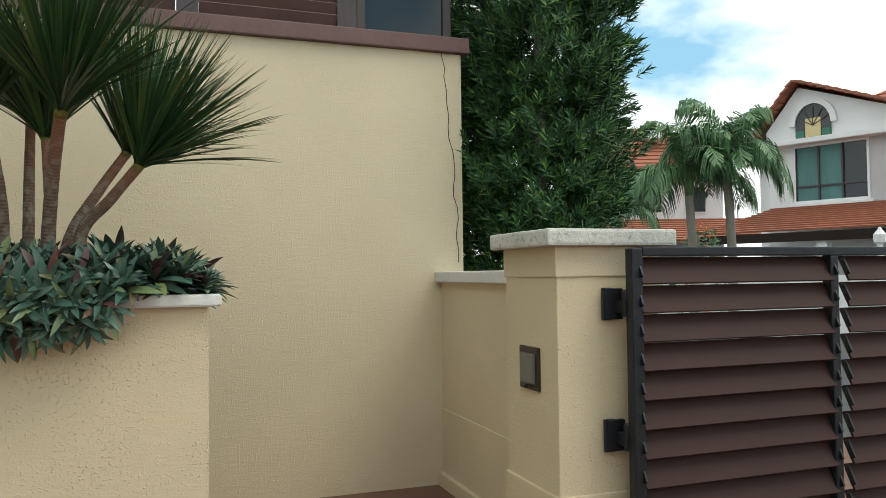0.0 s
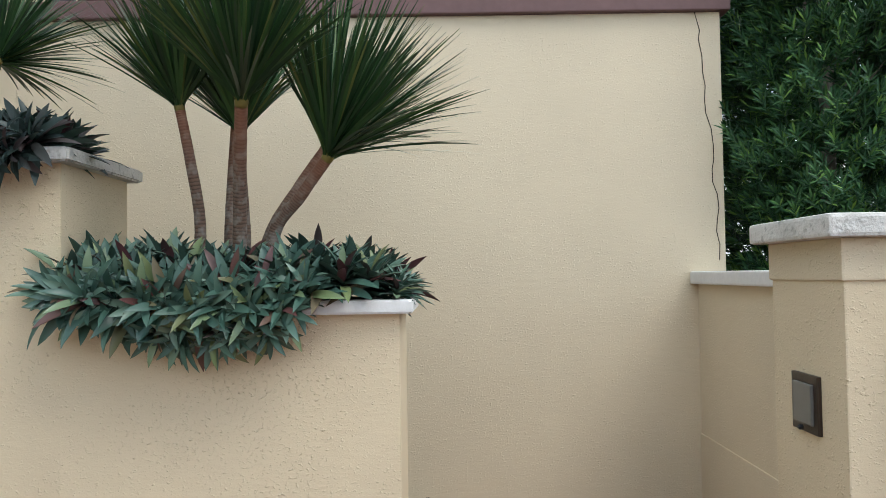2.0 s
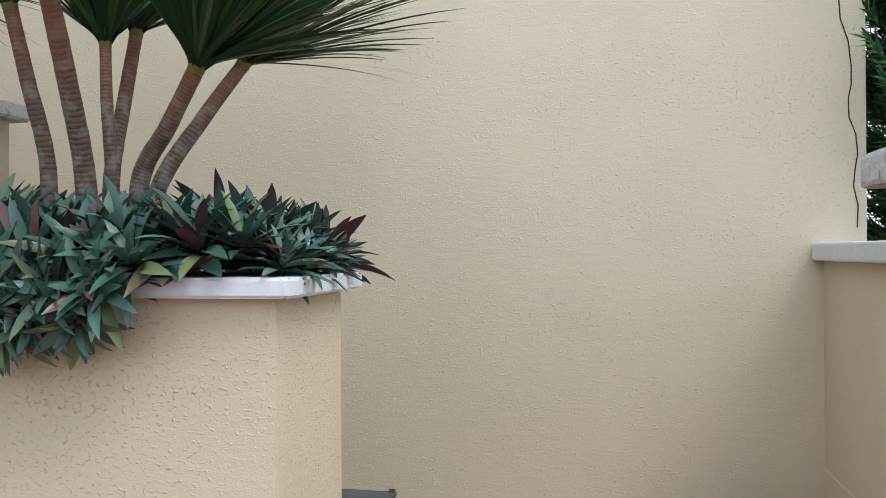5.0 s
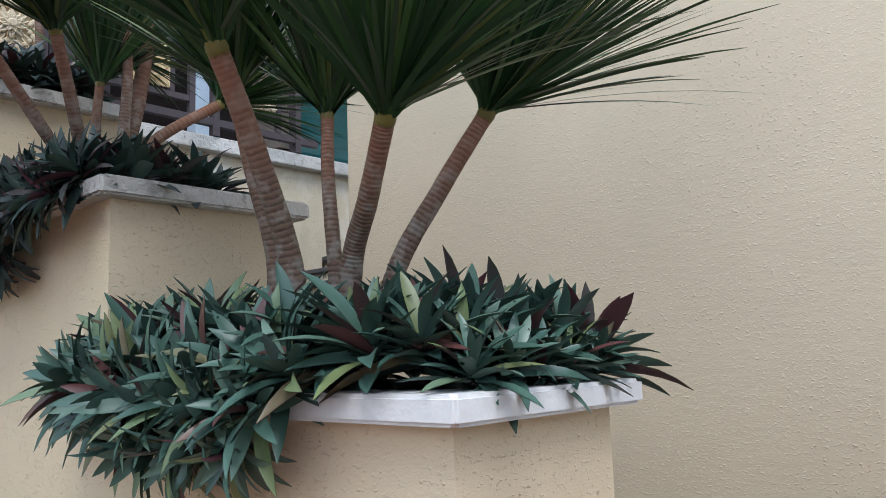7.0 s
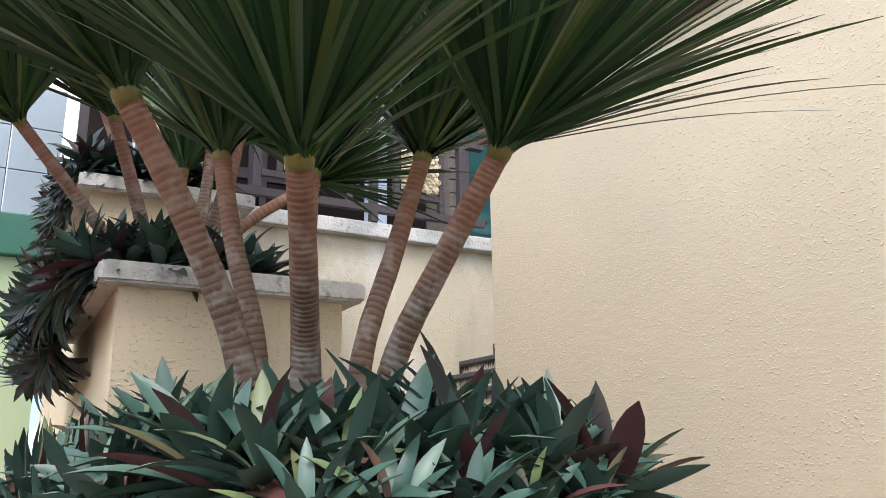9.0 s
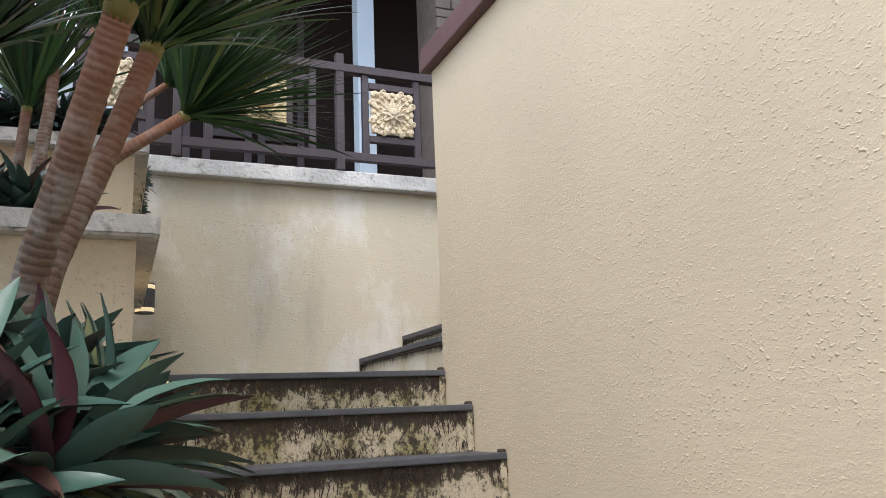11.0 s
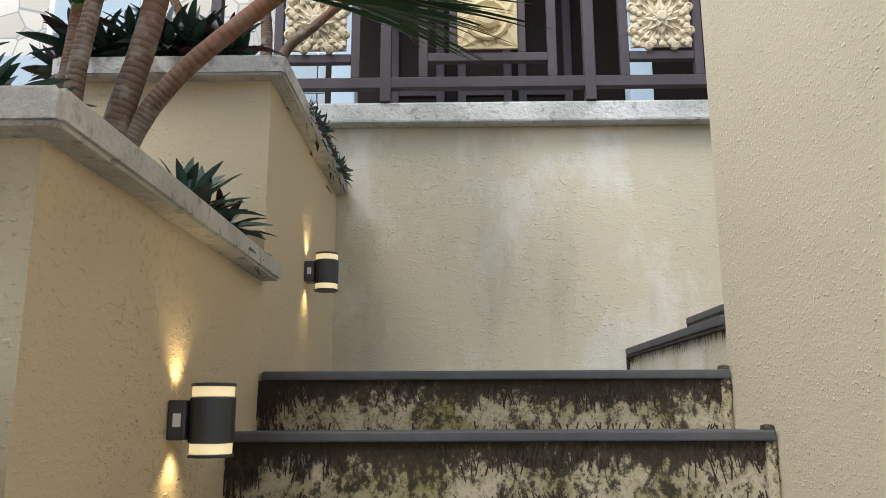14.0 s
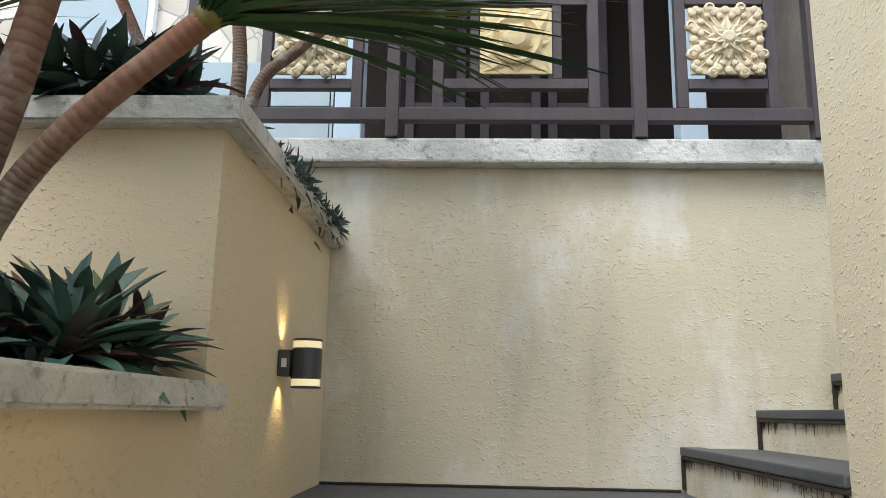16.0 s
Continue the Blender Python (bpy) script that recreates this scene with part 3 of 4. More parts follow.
def plant_at(pool, x, y, z, lean=(0.0, 0.0), size=1.0, label=""):
    """lean: degrees of tilt towards +x and +y."""
    k = rng.randrange(len(pool))
    src = pool[k]
    m = Matrix.Translation((x, y, z)) @ Matrix.Rotation(radians(lean[0]), 4, "Y") @ Matrix.Rotation(radians(-lean[1]), 4, "X") @ Matrix.Rotation(rng.uniform(0, 6.28), 4, "Z") @ Matrix.Scale(size, 4)
    if src.name in used:
        ob = copy_thing(src, m)
        ob.scale = (size, size, size)
    else:
        ob = src
        used.add(src.name)
        ob.matrix_basis = m
    if label:
        tagged(ob, label)
    return ob


# lowest planter: dense, spilling over the yard side
for iy in range(12):
    for ix in range(5):
        x = -0.53 + 0.095 * ix + rng.uniform(-0.025, 0.025)
        y = -2.24 + 0.096 * iy + rng.uniform(-0.03, 0.03)
        lean = ((x + 0.34) * 75 + rng.uniform(-12, 12), (-4 if iy == 0 else 0) + rng.uniform(-12, 12))
        plant_at(lush, x, y, 1.395 + rng.uniform(0, 0.05), lean, rng.uniform(0.95, 1.15) * (0.9 if iy == 0 else 1.16 if iy < 4 and ix > 1 else 1.15 if iy > 7 else 1))
for iy in range(11):
    y = -2.02 + 0.085 * iy
    plant_at(lush, -0.60 + rng.uniform(-0.02, 0.02), y, 1.385, (-48 + rng.uniform(-12, 12), rng.uniform(-14, 14)), rng.uniform(0.9, 1.1))
for iy in range(9):
    y = -1.93 + 0.09 * iy
    plant_at(lush, -0.655 + rng.uniform(-0.02, 0.02), y, 1.34 + 0.006 * iy, (-84 + rng.uniform(-14, 14), rng.uniform(-18, 18)), rng.uniform(0.85, 1.05))
    if iy < 5:
        plant_at(lush, -0.65, y + 0.05, 1.30, (-125 + rng.uniform(-14, 14), rng.uniform(-18, 18)), rng.uniform(0.75, 0.95))
for ix in range(5):
    plant_at(lush, -0.50 + 0.09 * ix, -2.31, 1.385, (rng.uniform(-12, 12), -16 + rng.uniform(-8, 8)), rng.uniform(0.6, 0.8))
for k, (px, py) in enumerate(((-0.09, -2.26), (-0.08, -2.12), (-0.075, -1.97), (-0.08, -1.80), (-0.085, -1.62))):
    plant_at(lush, px, py, 1.385, (30 + rng.uniform(-8, 8), rng.uniform(-14, 8)), 1.15 if k < 3 else 1.0)
# middle planter: leaves with shade put into their colour, thick on the yard side
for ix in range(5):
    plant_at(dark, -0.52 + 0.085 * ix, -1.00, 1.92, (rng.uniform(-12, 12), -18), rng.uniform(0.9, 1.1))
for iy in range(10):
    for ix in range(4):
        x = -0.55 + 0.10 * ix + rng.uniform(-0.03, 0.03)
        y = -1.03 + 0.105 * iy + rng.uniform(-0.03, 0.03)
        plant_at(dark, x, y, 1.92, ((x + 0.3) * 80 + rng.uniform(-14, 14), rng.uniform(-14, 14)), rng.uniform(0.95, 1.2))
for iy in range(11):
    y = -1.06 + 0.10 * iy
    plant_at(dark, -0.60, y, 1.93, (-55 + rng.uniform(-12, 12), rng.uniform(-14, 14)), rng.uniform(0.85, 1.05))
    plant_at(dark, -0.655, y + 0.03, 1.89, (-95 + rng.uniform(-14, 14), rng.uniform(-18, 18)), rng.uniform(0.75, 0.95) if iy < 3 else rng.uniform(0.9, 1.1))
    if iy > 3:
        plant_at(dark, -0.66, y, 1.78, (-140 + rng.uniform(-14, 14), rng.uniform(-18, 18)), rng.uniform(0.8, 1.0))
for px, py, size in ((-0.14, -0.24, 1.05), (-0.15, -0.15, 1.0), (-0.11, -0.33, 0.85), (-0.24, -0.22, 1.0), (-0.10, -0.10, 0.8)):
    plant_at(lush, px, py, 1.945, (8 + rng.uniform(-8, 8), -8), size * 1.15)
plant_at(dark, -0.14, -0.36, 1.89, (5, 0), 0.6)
# upper planter, all in the shade-coloured leaves
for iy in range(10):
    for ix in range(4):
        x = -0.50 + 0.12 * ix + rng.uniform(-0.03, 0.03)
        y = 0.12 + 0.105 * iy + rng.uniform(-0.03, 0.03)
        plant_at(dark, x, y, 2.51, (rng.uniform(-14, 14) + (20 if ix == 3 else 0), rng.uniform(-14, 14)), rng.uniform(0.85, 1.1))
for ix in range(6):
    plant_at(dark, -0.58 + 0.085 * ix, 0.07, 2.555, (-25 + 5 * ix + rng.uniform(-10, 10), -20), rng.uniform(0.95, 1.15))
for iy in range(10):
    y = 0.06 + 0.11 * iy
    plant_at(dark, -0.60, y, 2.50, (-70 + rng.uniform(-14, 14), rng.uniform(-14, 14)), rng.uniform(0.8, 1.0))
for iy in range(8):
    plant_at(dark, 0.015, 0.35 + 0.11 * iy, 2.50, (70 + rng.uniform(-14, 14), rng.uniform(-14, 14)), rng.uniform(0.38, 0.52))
for p in lush + dark:
    if p.name not in used:
        plant_drop = [p, *p.children_recursive]
        for o in plant_drop:
            bpy.data.objects.remove(o)


def tube(bm, pts, radii, segs=14, ring=0.0, step=0.012):
    """A tapering stem along a smooth line, with leaf-scar rings; writes u, v (v along the stem)."""
    P = [Vector(p) for p in pts]
    N = 90
    line = []
    for i in range(N + 1):
        s = i / N * (len(P) - 1)
        k = min(int(s), len(P) - 2)
        f = s - k
        p0, p1, p2, p3 = P[max(k - 1, 0)], P[k], P[k + 1], P[min(k + 2, len(P) - 1)]
        line.append(0.5 * ((2 * p1) + (p2 - p0) * f + (2 * p0 - 5 * p1 + 4 * p2 - p3) * f * f + (3 * p1 - p0 - 3 * p2 + p3) * f ** 3))
    uvl = bm.loops.layers.uv.verify()
    length = 0.0
    rings = []
    vv = []
    for i, c in enumerate(line):
        d = (line[min(i + 1, N)] - line[max(i - 1, 0)]).normalized()
        if i:
            length += (c - line[i - 1]).length
        a = d.orthogonal().normalized() if not rings else (side - d * side.dot(d)).normalized()
        side = a
        bvec = d.cross(a)
        f = i / N
        r = radii[0] + (radii[1] - radii[0]) * min(1, f * 1.15)
        if f < 0.10:
            r *= 1 + 0.35 * (1 - f / 0.10)
        r *= 1 + ring * math.sin(i * 2.4) + 0.04 * noise.noise(c * 30)
        rings.append([bm.verts.new(c + (a * math.cos(2 * math.pi * k / segs) + bvec * math.sin(2 * math.pi * k / segs)) * r) for k in range(segs)])
        vv.append(f)
    for i in range(N):
        for k in range(segs):
            fc = bm.faces.new((rings[i][k], rings[i][(k + 1) % segs], rings[i + 1][(k + 1) % segs], rings[i + 1][k]))
            fc.smooth = True
            for lp, (u, v) in zip(fc.loops, ((k, i), (k + 1, i), (k + 1, i + 1), (k, i + 1))):
                lp[uvl].uv = (u / segs * 0.3, vv[v])
    bm.faces.new(rings[-1])
    return line[-1], (line[-1] - line[-6]).normalized()


def strap_crown(tip, axis, count, length, spread, droop, rnd, width=0.0058):
    """A mop of long narrow leaves out of one stem end."""
    vs, fs = [], []
    ref = axis.orthogonal().normalized()
    ref2 = axis.cross(ref)
    for i in range(count):
        u = (i + 0.5) / count
        th = radians(4 + spread * u ** 1.05 + rnd.uniform(-7, 7))
        ph = i * 2.39996 + rnd.uniform(-0.3, 0.3)
        d = axis * math.cos(th) + (ref * math.cos(ph) + ref2 * math.sin(ph)) * math.sin(th)
        L = length * rnd.uniform(0.70, 1.12) * (1.0 - 0.12 * u)
        wv = d.cross(Vector((0, 0, 1)))
        wv = (wv if wv.length > 0.05 else ref).normalized()
        wv = (wv + d.cross(wv) * rnd.uniform(-0.7, 0.7)).normalized()
        pos = tip - axis * 0.03 * (1 - u) * 2 + d * 0.008
        dd = d.copy()
        base = len(vs)
        K = 8
        for k in range(K + 1):
            s = k / K
            wd = width * (0.9 + 0.5 * s - 1.3 * s ** 2.2) * (1 if k < K else 0) + 0.0006
            vs.append(tuple(pos - wv * wd))
            vs.append(tuple(pos + wv * wd))
            dd = (dd + Vector((0, 0, -1)) * droop * (0.35 + s) * (0.25 + math.sin(th)) / K).normalized()
            pos = pos + dd * (L / K)
        for k in range(K):
            a = base + 2 * k
            fs.append((a, a + 1, a + 3, a + 2))
    me = bpy.data.meshes.new("crown")
    me.from_pydata(vs, [], fs)
    me.polygons.foreach_set("use_smooth", [True] * len(me.polygons))
    me.update()
    return me


def dracaena(stems, label, seed):
    """stems: (points, base radius, crown leaf length, spread, leaf count)."""
    rnd = random.Random(seed)
    bx = stems[0][0][0]
    for pts, r, L, spread, cnt in stems:
        p = thing("ponytail_tree", label, "tree", pts[0], "stems in the planters")
        o = Vector(pts[0])
        bm = bmesh.new()
        tip, d = tube(bm, [Vector(q) - o for q in pts], (r, r * 0.78), ring=0.010)
        part("trunk", bm, M_BARK, p, "ringed reddish brown trunk")
        bm = bmesh.new()
        add_turned(bm, [(r * 0.76, -0.016), (r * 0.84, 0.0), (r * 0.70, 0.03), (r * 0.35, 0.05)], 14, Matrix.Translation(tip) @ d.to_track_quat("Z", "Y").to_matrix().to_4x4())
        part("leaf_base", bm, M_COLLAR, p, "yellow green leaf base", True)
        me = strap_crown(tip + d * 0.01, (d + Vector((0, 0, 0.34))).normalized(), int(cnt * 1.75), L * 1.08, spread * 0.53, 0.30, rnd)
        mesh_part("crown", me, M_STRAP, p, "dark green mop of narrow strap leaves")


A_LABEL = "slender ringed trunk with dark strap leaves in the lowest planter"
dracaena([
    (((-0.40, -1.72, 1.33), (-0.42, -1.73, 1.62), (-0.53, -1.76, 1.86), (-0.653, -1.799, 2.058)), 0.029, 0.62, 85, 190),
    (((-0.34, -1.83, 1.33), (-0.345, -1.84, 1.62), (-0.39, -1.95, 1.76), (-0.44, -2.06, 1.895)), 0.027, 0.60, 88, 190),
    (((-0.16, -1.62, 1.33), (-0.15, -1.62, 1.65), (-0.07, -1.61, 1.90), (0.004, -1.604, 2.13)), 0.026, 0.56, 85, 170),
    (((-0.19, -1.73, 1.33), (-0.16, -1.78, 1.62), (-0.10, -1.89, 1.83), (-0.046, -1.995, 2.0)), 0.027, 0.66, 92, 210),
    (((-0.35, -1.54, 1.33), (-0.345, -1.56, 1.65), (-0.40, -1.54, 1.9), (-0.428, -1.511, 2.09)), 0.024, 0.52, 80, 150),
    (((-0.28, -1.72, 1.33), (-0.29, -1.72, 1.62), (-0.30, -1.71, 1.85), (-0.292, -1.70, 2.015)), 0.020, 0.50, 80, 140),
], A_LABEL, 3)
B_LABEL = "curving ringed trunk with drooping strap leaves in the middle planter"
dracaena([
    (((-0.235, -0.43, 1.87), (-0.215, -0.43, 2.08), (-0.10, -0.45, 2.26), (0.14, -0.50, 2.44)), 0.026, 0.56, 100, 180),
    (((-0.25, -0.44, 1.87), (-0.235, -0.45, 2.10), (-0.17, -0.45, 2.38), (-0.12, -0.44, 2.72)), 0.034, 0.55, 85, 160),
    (((-0.27, -0.56, 1.87), (-0.27, -0.56, 2.2), (-0.25, -0.54, 2.45), (-0.25, -0.5, 2.80)), 0.022, 0.5, 85, 130),
    (((-0.42, -0.62, 1.87), (-0.43, -0.64, 2.05), (-0.50, -0.70, 2.25), (-0.58, -0.76, 2.45)), 0.024, 0.62, 100, 170),
    (((-0.45, -0.72, 1.87), (-0.50, -0.74, 2.0), (-0.66, -0.80, 2.18), (-0.82, -0.86, 2.35)), 0.022, 0.60, 105, 170),
    (((-0.34, -0.50, 1.87), (-0.34, -0.5, 2.1), (-0.33, -0.48, 2.28), (-0.32, -0.48, 2.42)), 0.020, 0.48, 85, 120),
], B_LABEL, 5)
C_LABEL = "short branching ringed trunk with strap leaves in the upper planter"
dracaena([
    (((-0.14, 0.50, 2.46), (-0.09, 0.50, 2.76), (0.02, 0.50, 2.88), (0.13, 0.50, 2.98)), 0.020, 0.64, 110, 230),
    (((-0.18, 0.55, 2.46), (-0.16, 0.55, 2.8), (-0.17, 0.54, 3.0), (-0.20, 0.52, 3.3)), 0.024, 0.5, 85, 140),
    (((-0.36, 0.60, 2.46), (-0.38, 0.60, 2.7), (-0.46, 0.58, 2.9), (-0.55, 0.55, 3.1)), 0.022, 0.5, 85, 140),
], C_LABEL, 9)


# ---- railing above the landing ----
def petal(bm, m, L, wd, h, segs=6):
    """A domed leaf-shaped petal from the origin along +y, rising to +z."""
    prev = None
    for i in range(segs + 1):
        s = i / segs
        q = wd * math.sin(math.pi * min(1, 0.12 + 0.88 * s)) ** 0.8 + 0.0004
        zc = h * math.sin(math.pi * (0.15 + 0.8 * s))
        row = [bm.verts.new(m @ Vector(c)) for c in ((-q, L * s, 0), (-q * 0.55, L * s, zc * 0.8), (0, L * s, zc * 0.55), (q * 0.55, L * s, zc * 0.8), (q, L * s, 0))]
        if prev:
            for k in range(4):
                bm.faces.new((prev[k], prev[k + 1], row[k + 1], row[k]))
        prev = row


def carved(kind, half):
    """Stone flower relief in the xy plane, rising to +z."""
    bm = bmesh.new()
    if kind == "lotus":
        add_box(bm, -half, half, -half, half, 0, 0.014, bevel=0.004)
        for k in range(4):
            petal(bm, pose(0, 0, 0.012, 0, 0, 45 + 90 * k), half * 1.32, half * 0.42, 0.016)
            petal(bm, pose(0, 0, 0.012, 0, 0, 90 * k), half * 0.97, half * 0.40, 0.020)
        add_turned(bm, [(half * 0.72, 0.01), (half * 0.74, 0.030), (half * 0.66, 0.036), (half * 0.46, 0.022), (half * 0.40, 0.024)], 32)
        add_turned(bm, [(half * 0.40, 0.02), (half * 0.38, 0.046), (half * 0.26, 0.056), (half * 0.12, 0.058)], 24)
    else:
        add_box(bm, -half, half, -half, half, 0, 0.011, bevel=0.003)
        for k in range(4):
            a = 45 + 90 * k
            for off, L in ((-17, 1.18), (0, 1.36), (17, 1.18)):
                petal(bm, pose(0, 0, 0.005, 0, 0, a + off), half * L, half * 0.12, 0.020)
            for side in (-1, 1):
                t = pose(0, 0, 0.005, 0, 0, a) @ Matrix.Translation((side * half * 0.38, half * 0.98, 0))
                add_turned(bm, [(half * 0.15, 0), (half * 0.15, 0.016), (half * 0.09, 0.022), (half * 0.05, 0.012)], 14, t)
            petal(bm, pose(0, 0, 0.005, 0, 0, 90 * k), half * 0.98, half * 0.17, 0.022)
            for side in (-1, 1):
                t = pose(0, 0, 0.005, 0, 0, 90 * k) @ Matrix.Translation((side * half * 0.30, half * 0.84, 0))
                add_turned(bm, [(half * 0.13, 0), (half * 0.13, 0.018), (half * 0.07, 0.022)], 12, t)
            for j in range(-2, 3):
                t = pose(0, 0, 0.005, 0, 0, 90 * k) @ Matrix.Translation((j * half * 0.40, half * 0.90, 0))
                add_turned(bm, [(half * 0.11, 0), (half * 0.11, 0.016), (half * 0.06, 0.020)], 10, t)
                t = pose(0, 0, 0.005, 0, 0, 90 * k) @ Matrix.Translation(((j + 0.5) * half * 0.34, half * 0.70, 0))
                add_turned(bm, [(half * 0.09, 0), (half * 0.09, 0.020), (half * 0.05, 0.024)], 10, t)
        for k in range(8):
            petal(bm, pose(0, 0, 0.014, 8, 0, 45 * k), half * 0.60, half * 0.21, 0.022)
        for k in range(8):
            petal(bm, pose(0, 0, 0.026, 16, 0, 22.5 + 45 * k), half * 0.40, half * 0.14, 0.016)
        add_turned(bm, [(half * 0.19, 0.02), (half * 0.19, 0.046), (half * 0.13, 0.052)], 18)
    return bm


RY = 1.19
rail = thing("timber_railing", "dark timber railing with carved stone flower panels", "railing", (0.6, RY, 2.866))


def rbox(name, x0, x1, z0, z1, d=0.022, mat=None, dy=0.0, label=""):
    part(name, boxes((x0 - 0.6, x1 - 0.6, -d + dy, d + dy, z0 - 2.866, z1 - 2.866), bevel=0.003), mat or M_TIMBER, rail, label)


rbox("bottom_rail", -0.58, 1.95, 2.932, 2.982)
rbox("top_rail", -0.58, 1.95, 3.485, 3.535, 0.030)
for x in (-0.56, 0.218, 1.131, 1.775):
    rbox("post", x - 0.024, x + 0.024, 2.867, 3.60, 0.026)
for c, hw, kind in ((-0.095, 0.175, "lace"), (0.676, 0.29, "lotus"), (1.455, 0.165, "lace")):
    rbox("inner_stile", c - hw - 0.02, c - hw + 0.02, 2.983, 3.484, 0.018)
    rbox("inner_stile", c + hw - 0.02, c + hw + 0.02, 2.983, 3.484, 0.018)
    rbox("inner_rail", c - hw + 0.021, c + hw - 0.021, 3.058, 3.098, 0.018)
    rbox("inner_rail", c - hw + 0.021, c + hw - 0.021, 3.398, 3.438, 0.018)
    if kind == "lotus":
        rbox("panel_stile", c - 0.172, c - 0.138, 3.099, 3.397, 0.016)
        rbox("panel_stile", c + 0.138, c + 0.172, 3.099, 3.397, 0.016)
    bm = carved(kind, 0.135)
    bmesh.ops.transform(bm, matrix=Matrix.Translation((c - 0.6, -0.012, 3.247 - 2.866)) @ Matrix.Rotation(radians(90), 4, "X"), verts=bm.verts[:])
    bmesh.ops.recalc_face_normals(bm, faces=bm.faces[:])
    part("carved_panel", bm, M_GOLD if kind == "lotus" else M_CARVE, rail, "ochre carved lotus panel" if kind == "lotus" else "cream carved lace flower panel")

# verandah behind the railing
struct("verandah_floor", boxes((-0.60, 3.4, YB + 0.221, 5.0, 2.70, 2.80)), M_FLOOR, "terracotta verandah floor behind the railing", "floor")
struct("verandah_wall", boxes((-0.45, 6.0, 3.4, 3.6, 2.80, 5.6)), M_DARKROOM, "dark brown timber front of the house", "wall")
# roof and ceiling are unseen, added to block the sky over the verandah
struct("verandah_roof", boxes((-0.9, 6.0, 1.0, 5.0, 5.6, 5.8)), M_ROOF, "unseen red verandah roof, added to darken what lies under it", "roof")
struct("verandah_ceiling", boxes((-0.8, 6.0, 1.1, 4.9, 5.55, 5.598)), M_DARKROOM, "unseen dark verandah ceiling, added below the shading roof", "ceiling")
for x, wd in ((0.05, 0.10), (0.55, 0.06), (1.0, 0.08)):
    dr = thing("door_leaf", "dark brown panelled timber door leaf, closed", "door", (x + 0.2, 3.38, 2.80), "verandah doors")
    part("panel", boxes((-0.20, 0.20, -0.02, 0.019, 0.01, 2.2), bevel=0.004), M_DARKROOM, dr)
    part("door_stile", boxes((-0.20, -0.14, -0.05, -0.021, 0.01, 2.2), (0.14, 0.20, -0.05, -0.021, 0.01, 2.2), (-0.139, 0.139, -0.05, -0.021, 1.0, 1.1), bevel=0.004), M_TIMBER, dr)
col = thing("verandah_column", "pale blue painted square verandah column", "column", (1.62, 2.2, 2.80))
part("shaft", boxes((-0.085, 0.05, -0.07, 0.07, 0, 2.75), bevel=0.01), M_PALEBLUE, col)
col = thing("verandah_column", "pale blue painted square verandah column", "column", (-0.12, 2.2, 2.80))
part("shaft", boxes((-0.07, 0.07, -0.07, 0.07, 0, 2.75), bevel=0.01), M_PALEBLUE, col)
col = thing("stone_column", "brown split stone clad column on the verandah", "column", (2.25, 2.0, 2.80))
part("core", boxes((-0.20, 0.20, -0.20, 0.20, 0, 2.75)), M_STONE, col)
rs = random.Random(4)
z = 0.0
while z < 1.6:
    h = rs.uniform(0.07, 0.12)
    x = -0.22
    while x < 0.20:
        wd = min(rs.uniform(0.10, 0.20), 0.225 - x)
        part("stone", boxes((x + 0.004, x + wd - 0.004, -0.225 - rs.uniform(0, 0.02), -0.195, z + 0.004, z + h - 0.004), bevel=0.007), M_STONE, col)
        x += wd
    z += h
pot = thing("plant_pot", "orange terracotta pot on the verandah floor", "pot", (0.55, 2.0, 2.80))
bm = bmesh.new()
add_turned(bm, [(0.10, 0), (0.15, 0.22), (0.17, 0.23), (0.17, 0.27), (0.14, 0.27)], 24)
part("body", bm, M_POT, pot, "", True)
# teal glazing past the end of the railing
tw = thing("teal_louvre_window", "teal glass louvre window in a grey frame", "window", (2.5, 1.62, 2.80))
part("frame", boxes((-0.45, -0.41, -0.03, 0.03, 0, 1.2), (0.41, 0.45, -0.03, 0.03, 0, 1.2), (-0.409, 0.409, -0.03, 0.03, 1.16, 1.2), bevel=0.003), M_TIMBER, tw)
for k in range(11):
    bm = boxes((-0.405, 0.405, -0.004, 0.004, -0.055, 0.055))
    bmesh.ops.transform(bm, matrix=pose(0, 0, 0.06 + 0.1 * k, 28), verts=bm.verts[:])
    part("pane", bm, M_TEAL, tw)

# ---- louvred screen on the tall wall ----
scr = thing("louvred_screen", "maroon louvred timber screen standing on the tall wall", "screen", (W + 0.14, -1.66, 3.095))
SY = -1.66
for y in (-3.34, -2.30, -1.25, -0.18):
    part("post", boxes((-0.03, 0.03, y - SY - 0.068, y - SY + 0.068, 0.0, 1.3), bevel=0.004), M_TIMBER, scr)
part("bottom_rail", boxes((-0.025, 0.025, -1.611, 1.55, 0.0, 0.045), bevel=0.004), M_TIMBER, scr)
bm = boxes((-0.006, 0.006, -0.45, 0.45, -0.045, 0.045), bevel=0.002)
first = part("slat", bm, M_PURPLE, scr)
k = 0
for y in (-2.82, -1.775, -0.715):
    for row in range(15):
        ob = first if k == 0 else new("slat", first.data)
        ob.parent = scr
        ob.matrix_basis = pose(0, y - SY, 0.09 + 0.08 * row, 0, -35, 0)
        k += 1
win = thing("screen_window", "dark glass panel framed in maroon timber beside the screen", "window", (W + 0.14, -3.74, 3.095))
part("frame", boxes((-0.025, 0.025, -0.36, -0.30, 0, 1.3), (-0.025, 0.025, -0.299, 0.329, 0, 0.05), (-0.025, 0.025, 0.27, 0.329, 0.051, 1.3), bevel=0.004), M_TIMBER, win)
